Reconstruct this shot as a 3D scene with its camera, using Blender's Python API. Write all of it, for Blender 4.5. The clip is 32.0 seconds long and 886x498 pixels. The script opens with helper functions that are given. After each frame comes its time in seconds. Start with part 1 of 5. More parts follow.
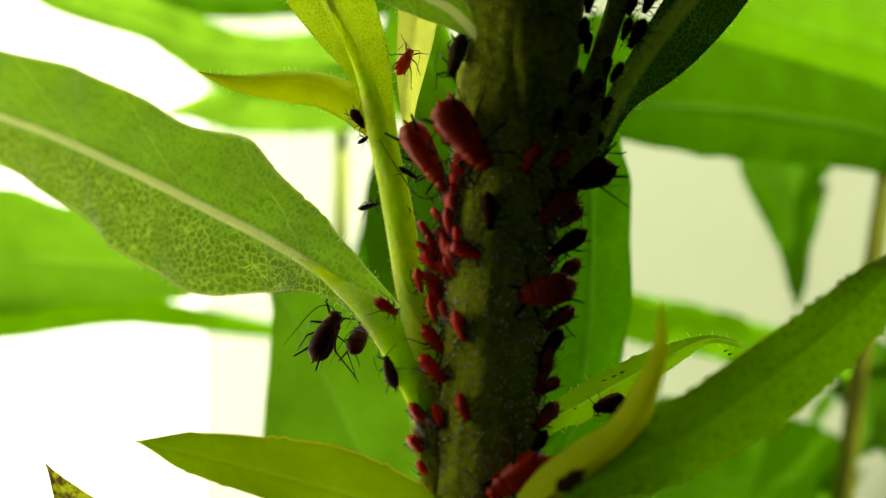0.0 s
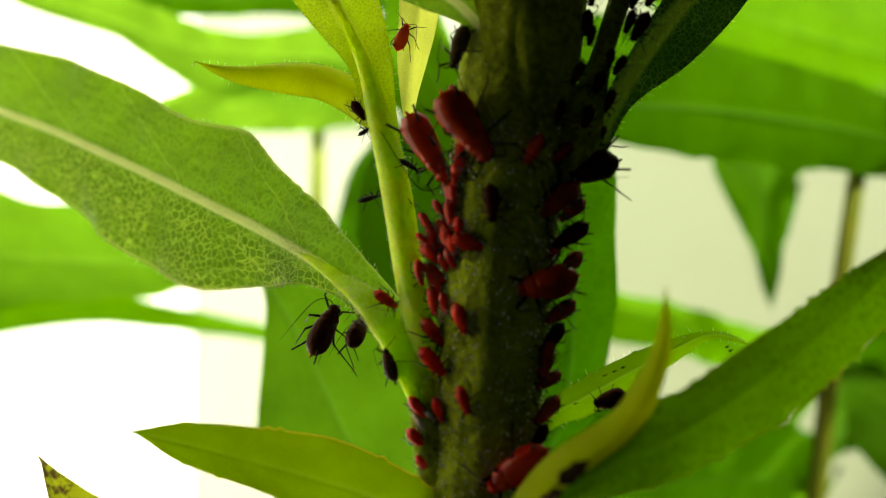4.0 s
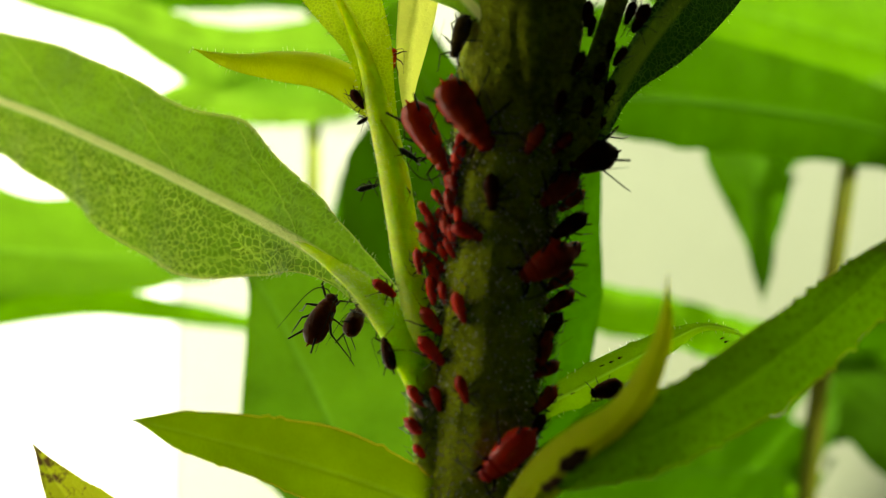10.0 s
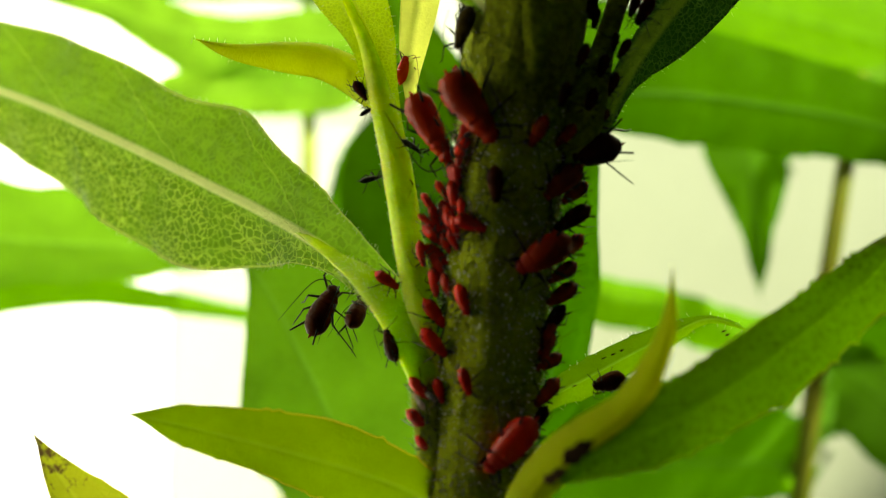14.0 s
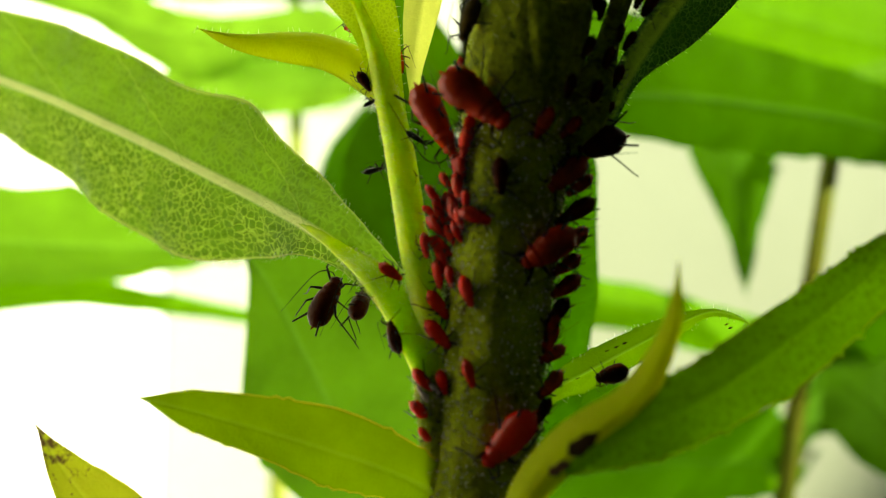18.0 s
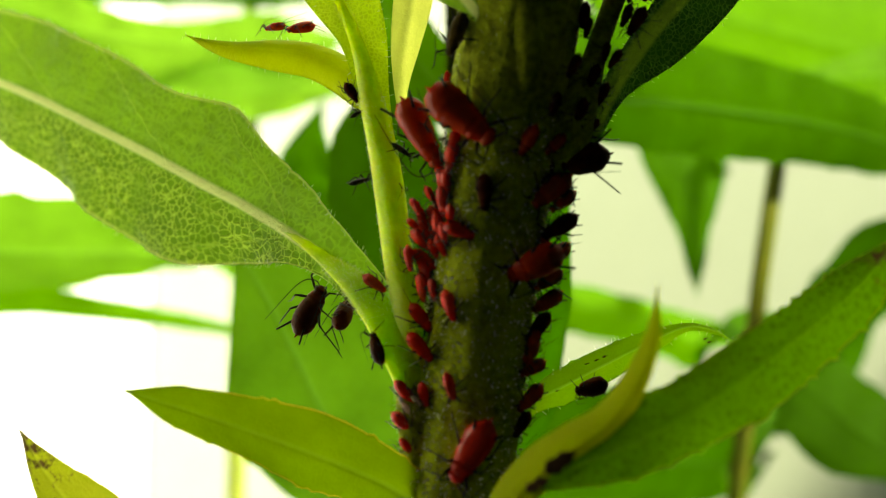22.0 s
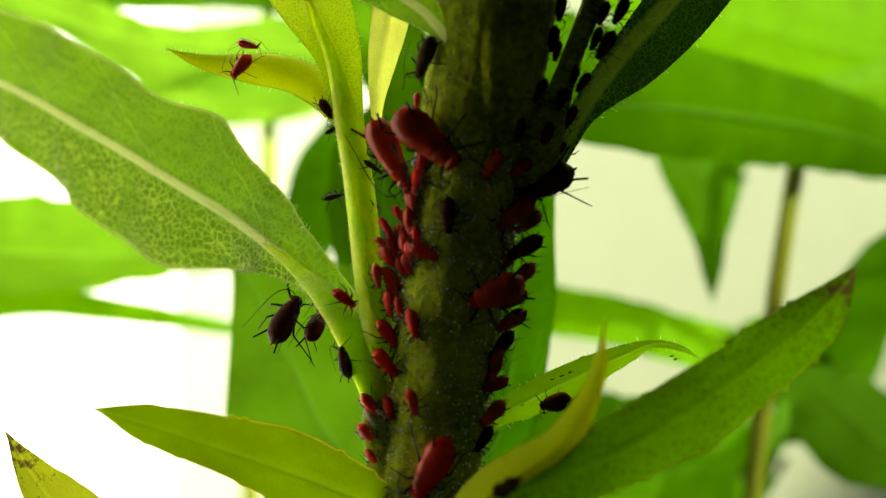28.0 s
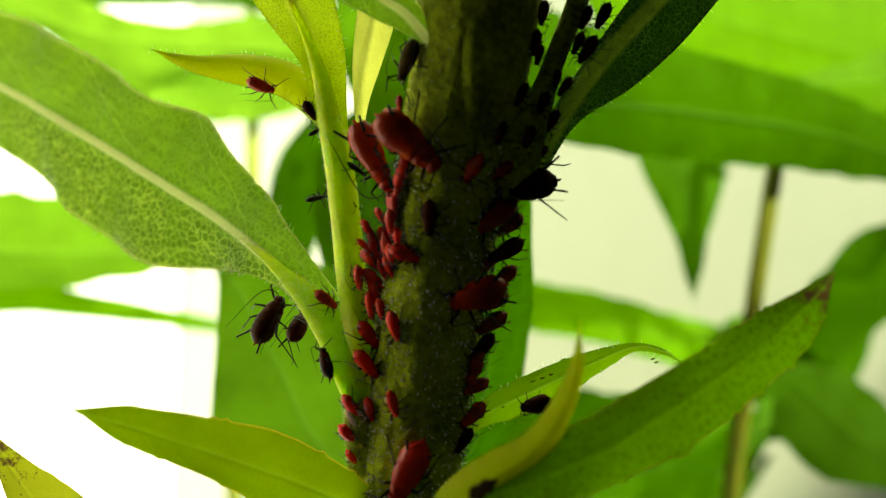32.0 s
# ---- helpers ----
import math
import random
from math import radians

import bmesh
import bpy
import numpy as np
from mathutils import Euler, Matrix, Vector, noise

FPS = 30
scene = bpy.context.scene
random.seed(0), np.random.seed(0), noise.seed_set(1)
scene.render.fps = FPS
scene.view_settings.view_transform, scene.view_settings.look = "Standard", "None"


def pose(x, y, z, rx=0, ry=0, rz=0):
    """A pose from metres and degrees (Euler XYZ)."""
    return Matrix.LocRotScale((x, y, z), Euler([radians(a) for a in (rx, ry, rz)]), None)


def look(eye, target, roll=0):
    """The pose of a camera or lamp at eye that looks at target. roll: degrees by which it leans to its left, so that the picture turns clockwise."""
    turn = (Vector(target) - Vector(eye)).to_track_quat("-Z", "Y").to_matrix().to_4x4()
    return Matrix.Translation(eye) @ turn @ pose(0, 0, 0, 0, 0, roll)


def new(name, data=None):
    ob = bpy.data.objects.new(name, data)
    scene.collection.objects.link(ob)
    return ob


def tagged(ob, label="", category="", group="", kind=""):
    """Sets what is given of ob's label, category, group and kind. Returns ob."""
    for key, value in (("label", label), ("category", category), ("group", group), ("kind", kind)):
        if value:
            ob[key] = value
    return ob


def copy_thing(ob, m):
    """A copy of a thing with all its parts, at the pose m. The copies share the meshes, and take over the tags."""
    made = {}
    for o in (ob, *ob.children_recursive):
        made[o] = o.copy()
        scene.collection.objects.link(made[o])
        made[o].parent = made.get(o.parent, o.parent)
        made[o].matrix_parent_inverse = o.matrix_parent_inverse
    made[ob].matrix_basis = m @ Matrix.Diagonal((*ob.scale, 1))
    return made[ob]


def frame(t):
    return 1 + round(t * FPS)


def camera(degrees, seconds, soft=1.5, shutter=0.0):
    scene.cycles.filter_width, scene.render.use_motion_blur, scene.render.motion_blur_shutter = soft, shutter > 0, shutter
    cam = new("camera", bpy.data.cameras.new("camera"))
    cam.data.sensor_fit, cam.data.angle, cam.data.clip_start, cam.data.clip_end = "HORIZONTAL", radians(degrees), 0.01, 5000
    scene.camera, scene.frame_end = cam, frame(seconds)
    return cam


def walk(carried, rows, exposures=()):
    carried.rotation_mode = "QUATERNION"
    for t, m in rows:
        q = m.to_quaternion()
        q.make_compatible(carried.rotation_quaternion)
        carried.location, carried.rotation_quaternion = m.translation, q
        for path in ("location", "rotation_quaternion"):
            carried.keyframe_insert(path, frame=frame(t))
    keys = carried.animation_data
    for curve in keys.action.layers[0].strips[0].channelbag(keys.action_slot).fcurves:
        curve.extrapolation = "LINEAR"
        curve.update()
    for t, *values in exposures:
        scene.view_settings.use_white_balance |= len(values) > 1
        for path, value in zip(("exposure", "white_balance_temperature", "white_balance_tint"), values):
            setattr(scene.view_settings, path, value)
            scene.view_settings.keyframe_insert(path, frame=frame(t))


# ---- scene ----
cam = camera(51.80, 32.0, 1.2)
cam.data.dof.use_dof = True
cam.data.dof.focus_distance, cam.data.dof.aperture_fstop = 0.0520, 25.0
walk(cam, [
    (0.0, pose(0.000000, 0.000000, 1.000000, 90.008, 0.002, 0.010)),
    (0.5, pose(-0.000049, 0.000274, 0.999500, 90.333, -0.084, 0.023)),
    (1.0, pose(-0.000319, 0.000496, 0.999131, 90.602, -0.228, -0.284)),
    (1.5, pose(-0.000324, 0.000443, 0.999052, 90.734, -0.307, -0.306)),
    (2.0, pose(-0.000334, 0.000423, 0.998899, 90.899, -0.302, -0.273)),
    (2.5, pose(-0.000300, 0.000372, 0.999033, 90.833, -0.368, -0.315)),
    (3.0, pose(-0.000356, 0.000345, 0.999005, 90.714, -0.360, -0.439)),
    (3.5, pose(-0.000456, 0.000386, 0.998962, 90.760, -0.383, -0.490)),
    (5.5, pose(-0.000537, 0.000355, 0.999589, 90.071, -0.546, -0.686)),
    (6.0, pose(-0.000684, 0.000295, 0.999481, 90.086, -0.602, -0.786)),
    (6.5, pose(-0.000948, 0.000461, 0.999156, 90.302, -0.802, -1.074)),
    (7.0, pose(-0.001145, 0.000452, 0.998908, 90.445, -0.792, -1.312)),
    (7.5, pose(-0.001170, 0.000489, 0.998902, 90.427, -0.836, -1.383)),
    (8.0, pose(-0.001277, 0.000426, 0.998900, 90.500, -0.789, -1.489)),
    (8.5, pose(-0.001361, 0.000517, 0.998707, 90.517, -0.812, -1.510)),
    (9.0, pose(-0.001347, 0.000631, 0.998565, 90.583, -0.885, -1.545)),
    (9.5, pose(-0.001582, 0.000725, 0.998355, 90.519, -0.858, -1.680)),
    (10.0, pose(-0.001425, 0.000389, 0.998643, 90.477, -0.857, -1.714)),
    (10.5, pose(-0.001628, 0.000540, 0.998464, 90.456, -0.932, -1.841)),
    (11.0, pose(-0.001937, 0.000651, 0.998249, 90.576, -1.039, -2.153)),
    (11.5, pose(-0.002298, 0.000921, 0.997914, 90.761, -1.081, -2.573)),
    (12.0, pose(-0.002411, 0.001018, 0.997817, 90.722, -1.103, -2.671)),
    (12.5, pose(-0.002279, 0.000911, 0.998002, 90.425, -1.118, -2.555)),
    (13.0, pose(-0.001881, 0.000401, 0.998471, 90.181, -1.000, -2.093)),
    (13.5, pose(-0.001811, 0.000347, 0.998585, 90.030, -0.962, -1.992)),
    (14.0, pose(-0.001878, 0.000460, 0.998585, 90.036, -1.088, -2.077)),
    (14.5, pose(-0.002086, 0.000766, 0.998202, 90.124, -1.116, -2.243)),
    (16.5, pose(-0.001856, 0.000207, 0.998842, 89.753, -1.168, -2.143)),
    (17.0, pose(-0.001846, 0.000152, 0.998929, 89.616, -1.223, -2.104)),
    (17.5, pose(-0.002091, 0.000318, 0.998844, 89.468, -1.238, -2.240)),
    (18.0, pose(-0.002351, 0.000573, 0.998526, 89.585, -1.360, -2.401)),
    (18.5, pose(-0.002436, 0.000476, 0.998411, 89.969, -1.615, -2.704)),
    (19.0, pose(-0.002497, 0.000528, 0.998429, 89.902, -1.609, -2.751)),
    (19.5, pose(-0.002606, 0.000674, 0.998503, 89.575, -1.715, -2.842)),
    (20.0, pose(-0.002235, 0.000022, 0.999272, 89.327, -1.736, -2.676)),
    (20.5, pose(-0.002443, 0.000204, 0.999165, 89.179, -1.857, -2.805)),
    (21.0, pose(-0.002434, 0.000314, 0.999396, 89.051, -2.205, -3.083)),
    (21.5, pose(-0.002362, 0.000213, 0.999677, 88.945, -2.270, -3.212)),
    (22.0, pose(-0.002174, 0.000137, 1.000108, 88.567, -2.331, -3.113)),
    (22.5, pose(-0.001110, -0.000430, 1.001054, 88.036, -2.982, -2.567)),
    (23.0, pose(-0.000208, -0.000745, 1.001799, 87.525, -3.031, -1.980)),
    (23.5, pose(0.000225, -0.000486, 1.001971, 87.350, -3.482, -1.820)),
    (24.0, pose(0.000367, -0.000519, 1.002044, 87.329, -3.431, -1.783)),
    (24.5, pose(0.000271, -0.000297, 1.001857, 87.241, -3.475, -1.759)),
    (25.0, pose(0.000461, -0.000542, 1.002257, 87.031, -3.345, -1.547)),
    (25.5, pose(0.000801, -0.000873, 1.002810, 86.608, -3.289, -1.222)),
    (27.5, pose(0.001195, -0.000760, 1.003351, 85.931, -3.289, -0.886)),
    (28.0, pose(0.001227, -0.000889, 1.003562, 85.820, -3.256, -0.890)),
    (28.5, pose(0.001439, -0.001022, 1.004057, 85.342, -3.218, -0.793)),
    (29.0, pose(0.002404, -0.001431, 1.005237, 84.696, -2.958, -0.346)),
    (29.5, pose(0.002797, -0.001484, 1.005729, 84.349, -2.849, -0.029)),
    (30.0, pose(0.002679, -0.001155, 1.005350, 84.330, -3.039, -0.095)),
    (30.5, pose(0.002459, -0.001031, 1.004798, 84.793, -3.126, -0.303)),
    (31.0, pose(0.001957, -0.000657, 1.003737, 85.368, -3.512, -0.684)),
    (31.5, pose(0.001922, -0.000854, 1.003617, 85.568, -3.607, -0.868)),
    (32.0, pose(0.002165, -0.001105, 1.003941, 85.612, -3.683, -0.899)),
], [(0.0, 1.92, 7900.0, -6.0), (11.3, 1.92, 7900.0, -6.0), (12.8, 2.12, 7900.0, -6.0), (32.0, 2.12, 7900.0, -6.0)])

# ---- light ----
world = bpy.data.worlds.new("world")
scene.world = world
world.use_nodes = True
_sky = world.node_tree.nodes.new("ShaderNodeTexSky")
_sky.sky_type, _sky.sun_disc = "NISHITA", False
_sky.sun_elevation, _sky.sun_rotation = radians(46), radians(131)
world.node_tree.links.new(_sky.outputs[0], world.node_tree.nodes["Background"].inputs[0])
world.node_tree.nodes["Background"].inputs[1].default_value = 0.12
sun_data = bpy.data.lights.new("sun", "SUN")
sun_data.energy, sun_data.angle, sun_data.color = 5.0, radians(3), (1.0, 0.96, 0.88)
sun = new("sun", sun_data)
sun.matrix_basis = look((1.6, -1.4, 3.2), (0.0, 0.0, 1.0))


# ---- materials ----
def nodes_of(name):
    m = bpy.data.materials.new(name)
    m.use_nodes = True
    nt = m.node_tree
    nt.nodes.clear()
    out = nt.nodes.new("ShaderNodeOutputMaterial")
    return m, nt, out


def add(nt, kind, **inputs):
    n = nt.nodes.new(kind)
    for k, v in inputs.items():
        n.inputs[k.replace("_", " ")].default_value = v
    return n


def ramp(nt, fac, stops):
    r = nt.nodes.new("ShaderNodeValToRGB")
    while len(r.color_ramp.elements) < len(stops):
        r.color_ramp.elements.new(0.5)
    for e, (p, c) in zip(r.color_ramp.elements, stops):
        e.position, e.color = p, (*c, 1)
    nt.links.new(fac, r.inputs[0])
    return r.outputs[0]


def mixed(nt, fac, a, b, mode="MIX"):
    n = nt.nodes.new("ShaderNodeMix")
    n.data_type, n.blend_type = "RGBA", mode
    for sock, v in ((n.inputs[0], fac), (n.inputs[6], a), (n.inputs[7], b)):
        if isinstance(v, (int, float)):
            sock.default_value = v
        elif isinstance(v, tuple):
            sock.default_value = (*v, 1)
        else:
            nt.links.new(v, sock)
    return n.outputs[2]


def leaf_material(name, top, vein, through_col, net=1.0, cell=2.0, gloss=0.06, trans=0.5, edge=None, worn=0.0, stripe=0.9, side_at=None, shade_mottle=0.0, cream=None, laterals=0.0):
    """A leaf blade: network of veins at real size, blotches, thin enough to let light through. UV is in millimetres, v across from the midrib."""
    m, nt, out = nodes_of(name)
    uv = nt.nodes.new("ShaderNodeUVMap")
    warp = add(nt, "ShaderNodeTexNoise", Scale=0.6, Detail=3.0)
    nt.links.new(uv.outputs[0], warp.inputs["Vector"])
    vec = nt.nodes.new("ShaderNodeVectorMath")
    vec.operation = "MULTIPLY_ADD"
    vec.inputs[1].default_value = (0.7, 0.7, 0.7)
    nt.links.new(warp.outputs["Color"], vec.inputs[0])
    nt.links.new(uv.outputs[0], vec.inputs[2])
    vor = add(nt, "ShaderNodeTexVoronoi", Scale=cell)
    vor.feature = "DISTANCE_TO_EDGE"
    nt.links.new(vec.outputs[0], vor.inputs["Vector"])
    lines = ramp(nt, vor.outputs["Distance"], [(0.02, (1, 1, 1)), (0.12, (0, 0, 0))])
    big = add(nt, "ShaderNodeTexNoise", Scale=0.22, Detail=4.0, Roughness=0.6)
    nt.links.new(uv.outputs[0], big.inputs["Vector"])
    blot = ramp(nt, big.outputs[0], [(0.35, (0, 0, 0)), (0.65, (1, 1, 1))])
    fine = add(nt, "ShaderNodeTexNoise", Scale=9.0, Detail=5.0, Roughness=0.7)
    nt.links.new(uv.outputs[0], fine.inputs["Vector"])
    dark = tuple(c * 0.72 for c in top)
    base = mixed(nt, blot, dark, top)
    base = mixed(nt, 0.35, base, mixed(nt, fine.outputs[0], tuple(c * 0.55 for c in top), tuple(min(1, c * 1.35) for c in top)))
    if shade_mottle:
        # darker hollows between the veins: relief shade and mottling put into the colour
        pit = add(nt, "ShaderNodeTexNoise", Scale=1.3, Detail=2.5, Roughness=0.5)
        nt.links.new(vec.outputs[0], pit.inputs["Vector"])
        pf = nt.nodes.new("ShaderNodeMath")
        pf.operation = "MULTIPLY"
        pf.inputs[1].default_value = shade_mottle
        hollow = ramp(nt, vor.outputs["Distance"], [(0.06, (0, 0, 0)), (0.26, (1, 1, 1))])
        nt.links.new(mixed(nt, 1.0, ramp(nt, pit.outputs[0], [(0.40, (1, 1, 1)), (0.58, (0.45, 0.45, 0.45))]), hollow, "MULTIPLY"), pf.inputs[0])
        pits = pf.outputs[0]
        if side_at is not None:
            # the painted hollows are full on one half and fade on the other and towards the tip
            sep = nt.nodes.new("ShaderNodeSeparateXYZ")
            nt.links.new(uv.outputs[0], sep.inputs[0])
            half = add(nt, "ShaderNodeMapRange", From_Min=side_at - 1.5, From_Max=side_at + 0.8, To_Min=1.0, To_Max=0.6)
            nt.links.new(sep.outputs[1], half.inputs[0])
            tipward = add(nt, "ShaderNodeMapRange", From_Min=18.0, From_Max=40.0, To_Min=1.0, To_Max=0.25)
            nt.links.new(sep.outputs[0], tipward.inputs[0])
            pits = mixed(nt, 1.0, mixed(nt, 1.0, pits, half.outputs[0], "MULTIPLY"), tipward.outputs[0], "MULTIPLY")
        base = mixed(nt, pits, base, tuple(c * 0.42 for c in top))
    fac = nt.nodes.new("ShaderNodeMath")
    fac.operation = "MULTIPLY"
    fac.inputs[1].default_value = 0.75 * net
    patch = add(nt, "ShaderNodeTexNoise", Scale=0.35, Detail=2.0)
    nt.links.new(vec.outputs[0], patch.inputs["Vector"])
    lines = mixed(nt, 1.0, lines, ramp(nt, patch.outputs[0], [(0.34, (0.35, 0.35, 0.35)), (0.55, (1, 1, 1))]), "MULTIPLY")
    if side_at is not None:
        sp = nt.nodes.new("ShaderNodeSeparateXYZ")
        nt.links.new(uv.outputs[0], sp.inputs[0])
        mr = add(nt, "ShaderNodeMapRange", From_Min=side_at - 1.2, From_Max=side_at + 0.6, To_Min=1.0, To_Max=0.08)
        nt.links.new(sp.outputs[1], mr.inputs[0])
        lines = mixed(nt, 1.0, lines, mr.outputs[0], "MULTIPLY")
        # shade of the half turned from the light, put into its colour
        half_shade = nt.nodes.new("ShaderNodeMath")
        half_shade.operation = "MULTIPLY"
        half_shade.inputs[1].default_value = 0.7
        nt.links.new(mr.outputs[0], half_shade.inputs[0])
        base = mixed(nt, half_shade.outputs[0], base, tuple(c * 0.4 for c in top))
    if laterals:
        # side veins that leave the midrib at a slant
        sv = nt.nodes.new("ShaderNodeSeparateXYZ")
        nt.links.new(vec.outputs[0], sv.inputs[0])
        side_v = nt.nodes.new("ShaderNodeMath")
        side_v.operation = "MULTIPLY_ADD"
        side_v.inputs[1].default_value = 1.0
        side_v.inputs[2].default_value = -50.35
        nt.links.new(sv.outputs[1], side_v.inputs[0])
        far_v = nt.nodes.new("ShaderNodeMath")
        far_v.operation = "ABSOLUTE"
        nt.links.new(side_v.outputs[0], far_v.inputs[0])
        run = nt.nodes.new("ShaderNodeMath")
        run.operation = "MULTIPLY_ADD"
        run.inputs[1].default_value = -1.9
        nt.links.new(far_v.outputs[0], run.inputs[0])
        nt.links.new(sv.outputs[0], run.inputs[2])
        tri = nt.nodes.new("ShaderNodeMath")
        tri.operation = "PINGPONG"
        tri.inputs[1].default_value = laterals
        nt.links.new(run.outputs[0], tri.inputs[0])
        sideline = ramp(nt, tri.outputs[0], [(0.05, (0.45, 0.45, 0.45)), (0.22, (0, 0, 0))])
        lines = mixed(nt, 1.0, lines, sideline, "LIGHTEN")
    nt.links.new(lines, fac.inputs[0])
    colour = mixed(nt, fac.outputs[0], base, vein)
    tdark = tuple(c * 0.7 for c in through_col)
    tcol = mixed(nt, blot, tdark, through_col)
    tcol = mixed(nt, 0.3, tcol, mixed(nt, fine.outputs[0], tuple(c * 0.6 for c in through_col), tuple(min(1, c * 1.3) for c in through_col)))
    tcol = mixed(nt, fac.outputs[0], tcol, tuple(min(1, c * 1.5 + 0.02) for c in through_col))
    # that half's shade also goes into the colour let through the blade
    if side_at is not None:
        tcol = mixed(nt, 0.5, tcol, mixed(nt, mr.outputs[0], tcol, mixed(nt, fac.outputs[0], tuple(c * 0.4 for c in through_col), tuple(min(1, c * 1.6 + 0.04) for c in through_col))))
    if shade_mottle:
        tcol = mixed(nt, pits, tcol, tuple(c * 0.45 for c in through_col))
    if edge:
        att = nt.nodes.new("ShaderNodeAttribute")
        att.attribute_name = "rim"
        rimf = ramp(nt, att.outputs["Fac"], [(0.95, (0, 0, 0)), (1.0, (1, 1, 1))])
        colour = mixed(nt, rimf, colour, edge)
        tcol = mixed(nt, rimf, tcol, edge)
    if worn:
        tip = nt.nodes.new("ShaderNodeAttribute")
        tip.attribute_name = "along"
        wn = add(nt, "ShaderNodeTexNoise", Scale=1.6, Detail=5.0, Roughness=0.7)
        nt.links.new(uv.outputs[0], wn.inputs["Vector"])
        sm = nt.nodes.new("ShaderNodeMath")
        sm.operation = "MULTIPLY_ADD"
        sm.inputs[1].default_value = 0.225
        half_way = nt.nodes.new("ShaderNodeMath")
        half_way.operation = "MULTIPLY"
        half_way.inputs[1].default_value = 0.5
        nt.links.new(tip.outputs["Fac"], half_way.inputs[0])
        nt.links.new(wn.outputs[0], sm.inputs[0])
        nt.links.new(half_way.outputs[0], sm.inputs[2])
        wf = ramp(nt, sm.outputs[0], [(0.62 - worn / 2, (0, 0, 0)), (0.645 - worn / 2, (1, 1, 1))])
        colour = mixed(nt, wf, colour, (0.10, 0.06, 0.025))
        tcol = mixed(nt, wf, tcol, (0.16, 0.09, 0.03))
    mid = nt.nodes.new("ShaderNodeAttribute")
    mid.attribute_name = "mid"
    midf = ramp(nt, mid.outputs["Fac"], [(0.55, (stripe, stripe, stripe)), (1.0, (0, 0, 0))])
    colour = mixed(nt, midf, colour, cream or tuple(min(0.8, c * 1.5) * k for c, k in zip(vein, (0.86, 1.0, 0.75))))
    tcol = mixed(nt, midf, tcol, cream or tuple(min(0.97, c * 1.2 + 0.06) for c in through_col))
    bump = add(nt, "ShaderNodeBump", Strength=min(1.0, 0.8 * net + 0.15), Distance=0.0005)
    puff = add(nt, "ShaderNodeTexVoronoi", Scale=cell * 0.55)
    puff.feature = "SMOOTH_F1"
    nt.links.new(vec.outputs[0], puff.inputs["Vector"])
    hgt = mixed(nt, 0.45, mixed(nt, 0.5, lines, fine.outputs["Color"]), puff.outputs["Distance"])
    nt.links.new(hgt, bump.inputs["Height"])
    dif = nt.nodes.new("ShaderNodeBsdfDiffuse")
    tra = nt.nodes.new("ShaderNodeBsdfTranslucent")
    glo = add(nt, "ShaderNodeBsdfGlossy", Roughness=0.5)
    glo.inputs["Color"].default_value = (0.8, 0.85, 0.7, 1)
    nt.links.new(colour, dif.inputs["Color"])
    nt.links.new(tcol, tra.inputs["Color"])
    for s in (dif, tra, glo):
        nt.links.new(bump.outputs[0], s.inputs["Normal"])
    m1 = nt.nodes.new("ShaderNodeMixShader")
    m1.inputs[0].default_value = trans
    nt.links.new(dif.outputs[0], m1.inputs[1])
    nt.links.new(tra.outputs[0], m1.inputs[2])
    fr = add(nt, "ShaderNodeFresnel", IOR=1.3)
    fm = nt.nodes.new("ShaderNodeMath")
    fm.operation = "MULTIPLY"
    fm.inputs[1].default_value = gloss * 2.0
    nt.links.new(fr.outputs[0], fm.inputs[0])
    m2 = nt.nodes.new("ShaderNodeMixShader")
    nt.links.new(fm.outputs[0], m2.inputs[0])
    nt.links.new(m1.outputs[0], m2.inputs[1])
    nt.links.new(glo.outputs[0], m2.inputs[2])
    nt.links.new(m2.outputs[0], out.inputs[0])
    return m


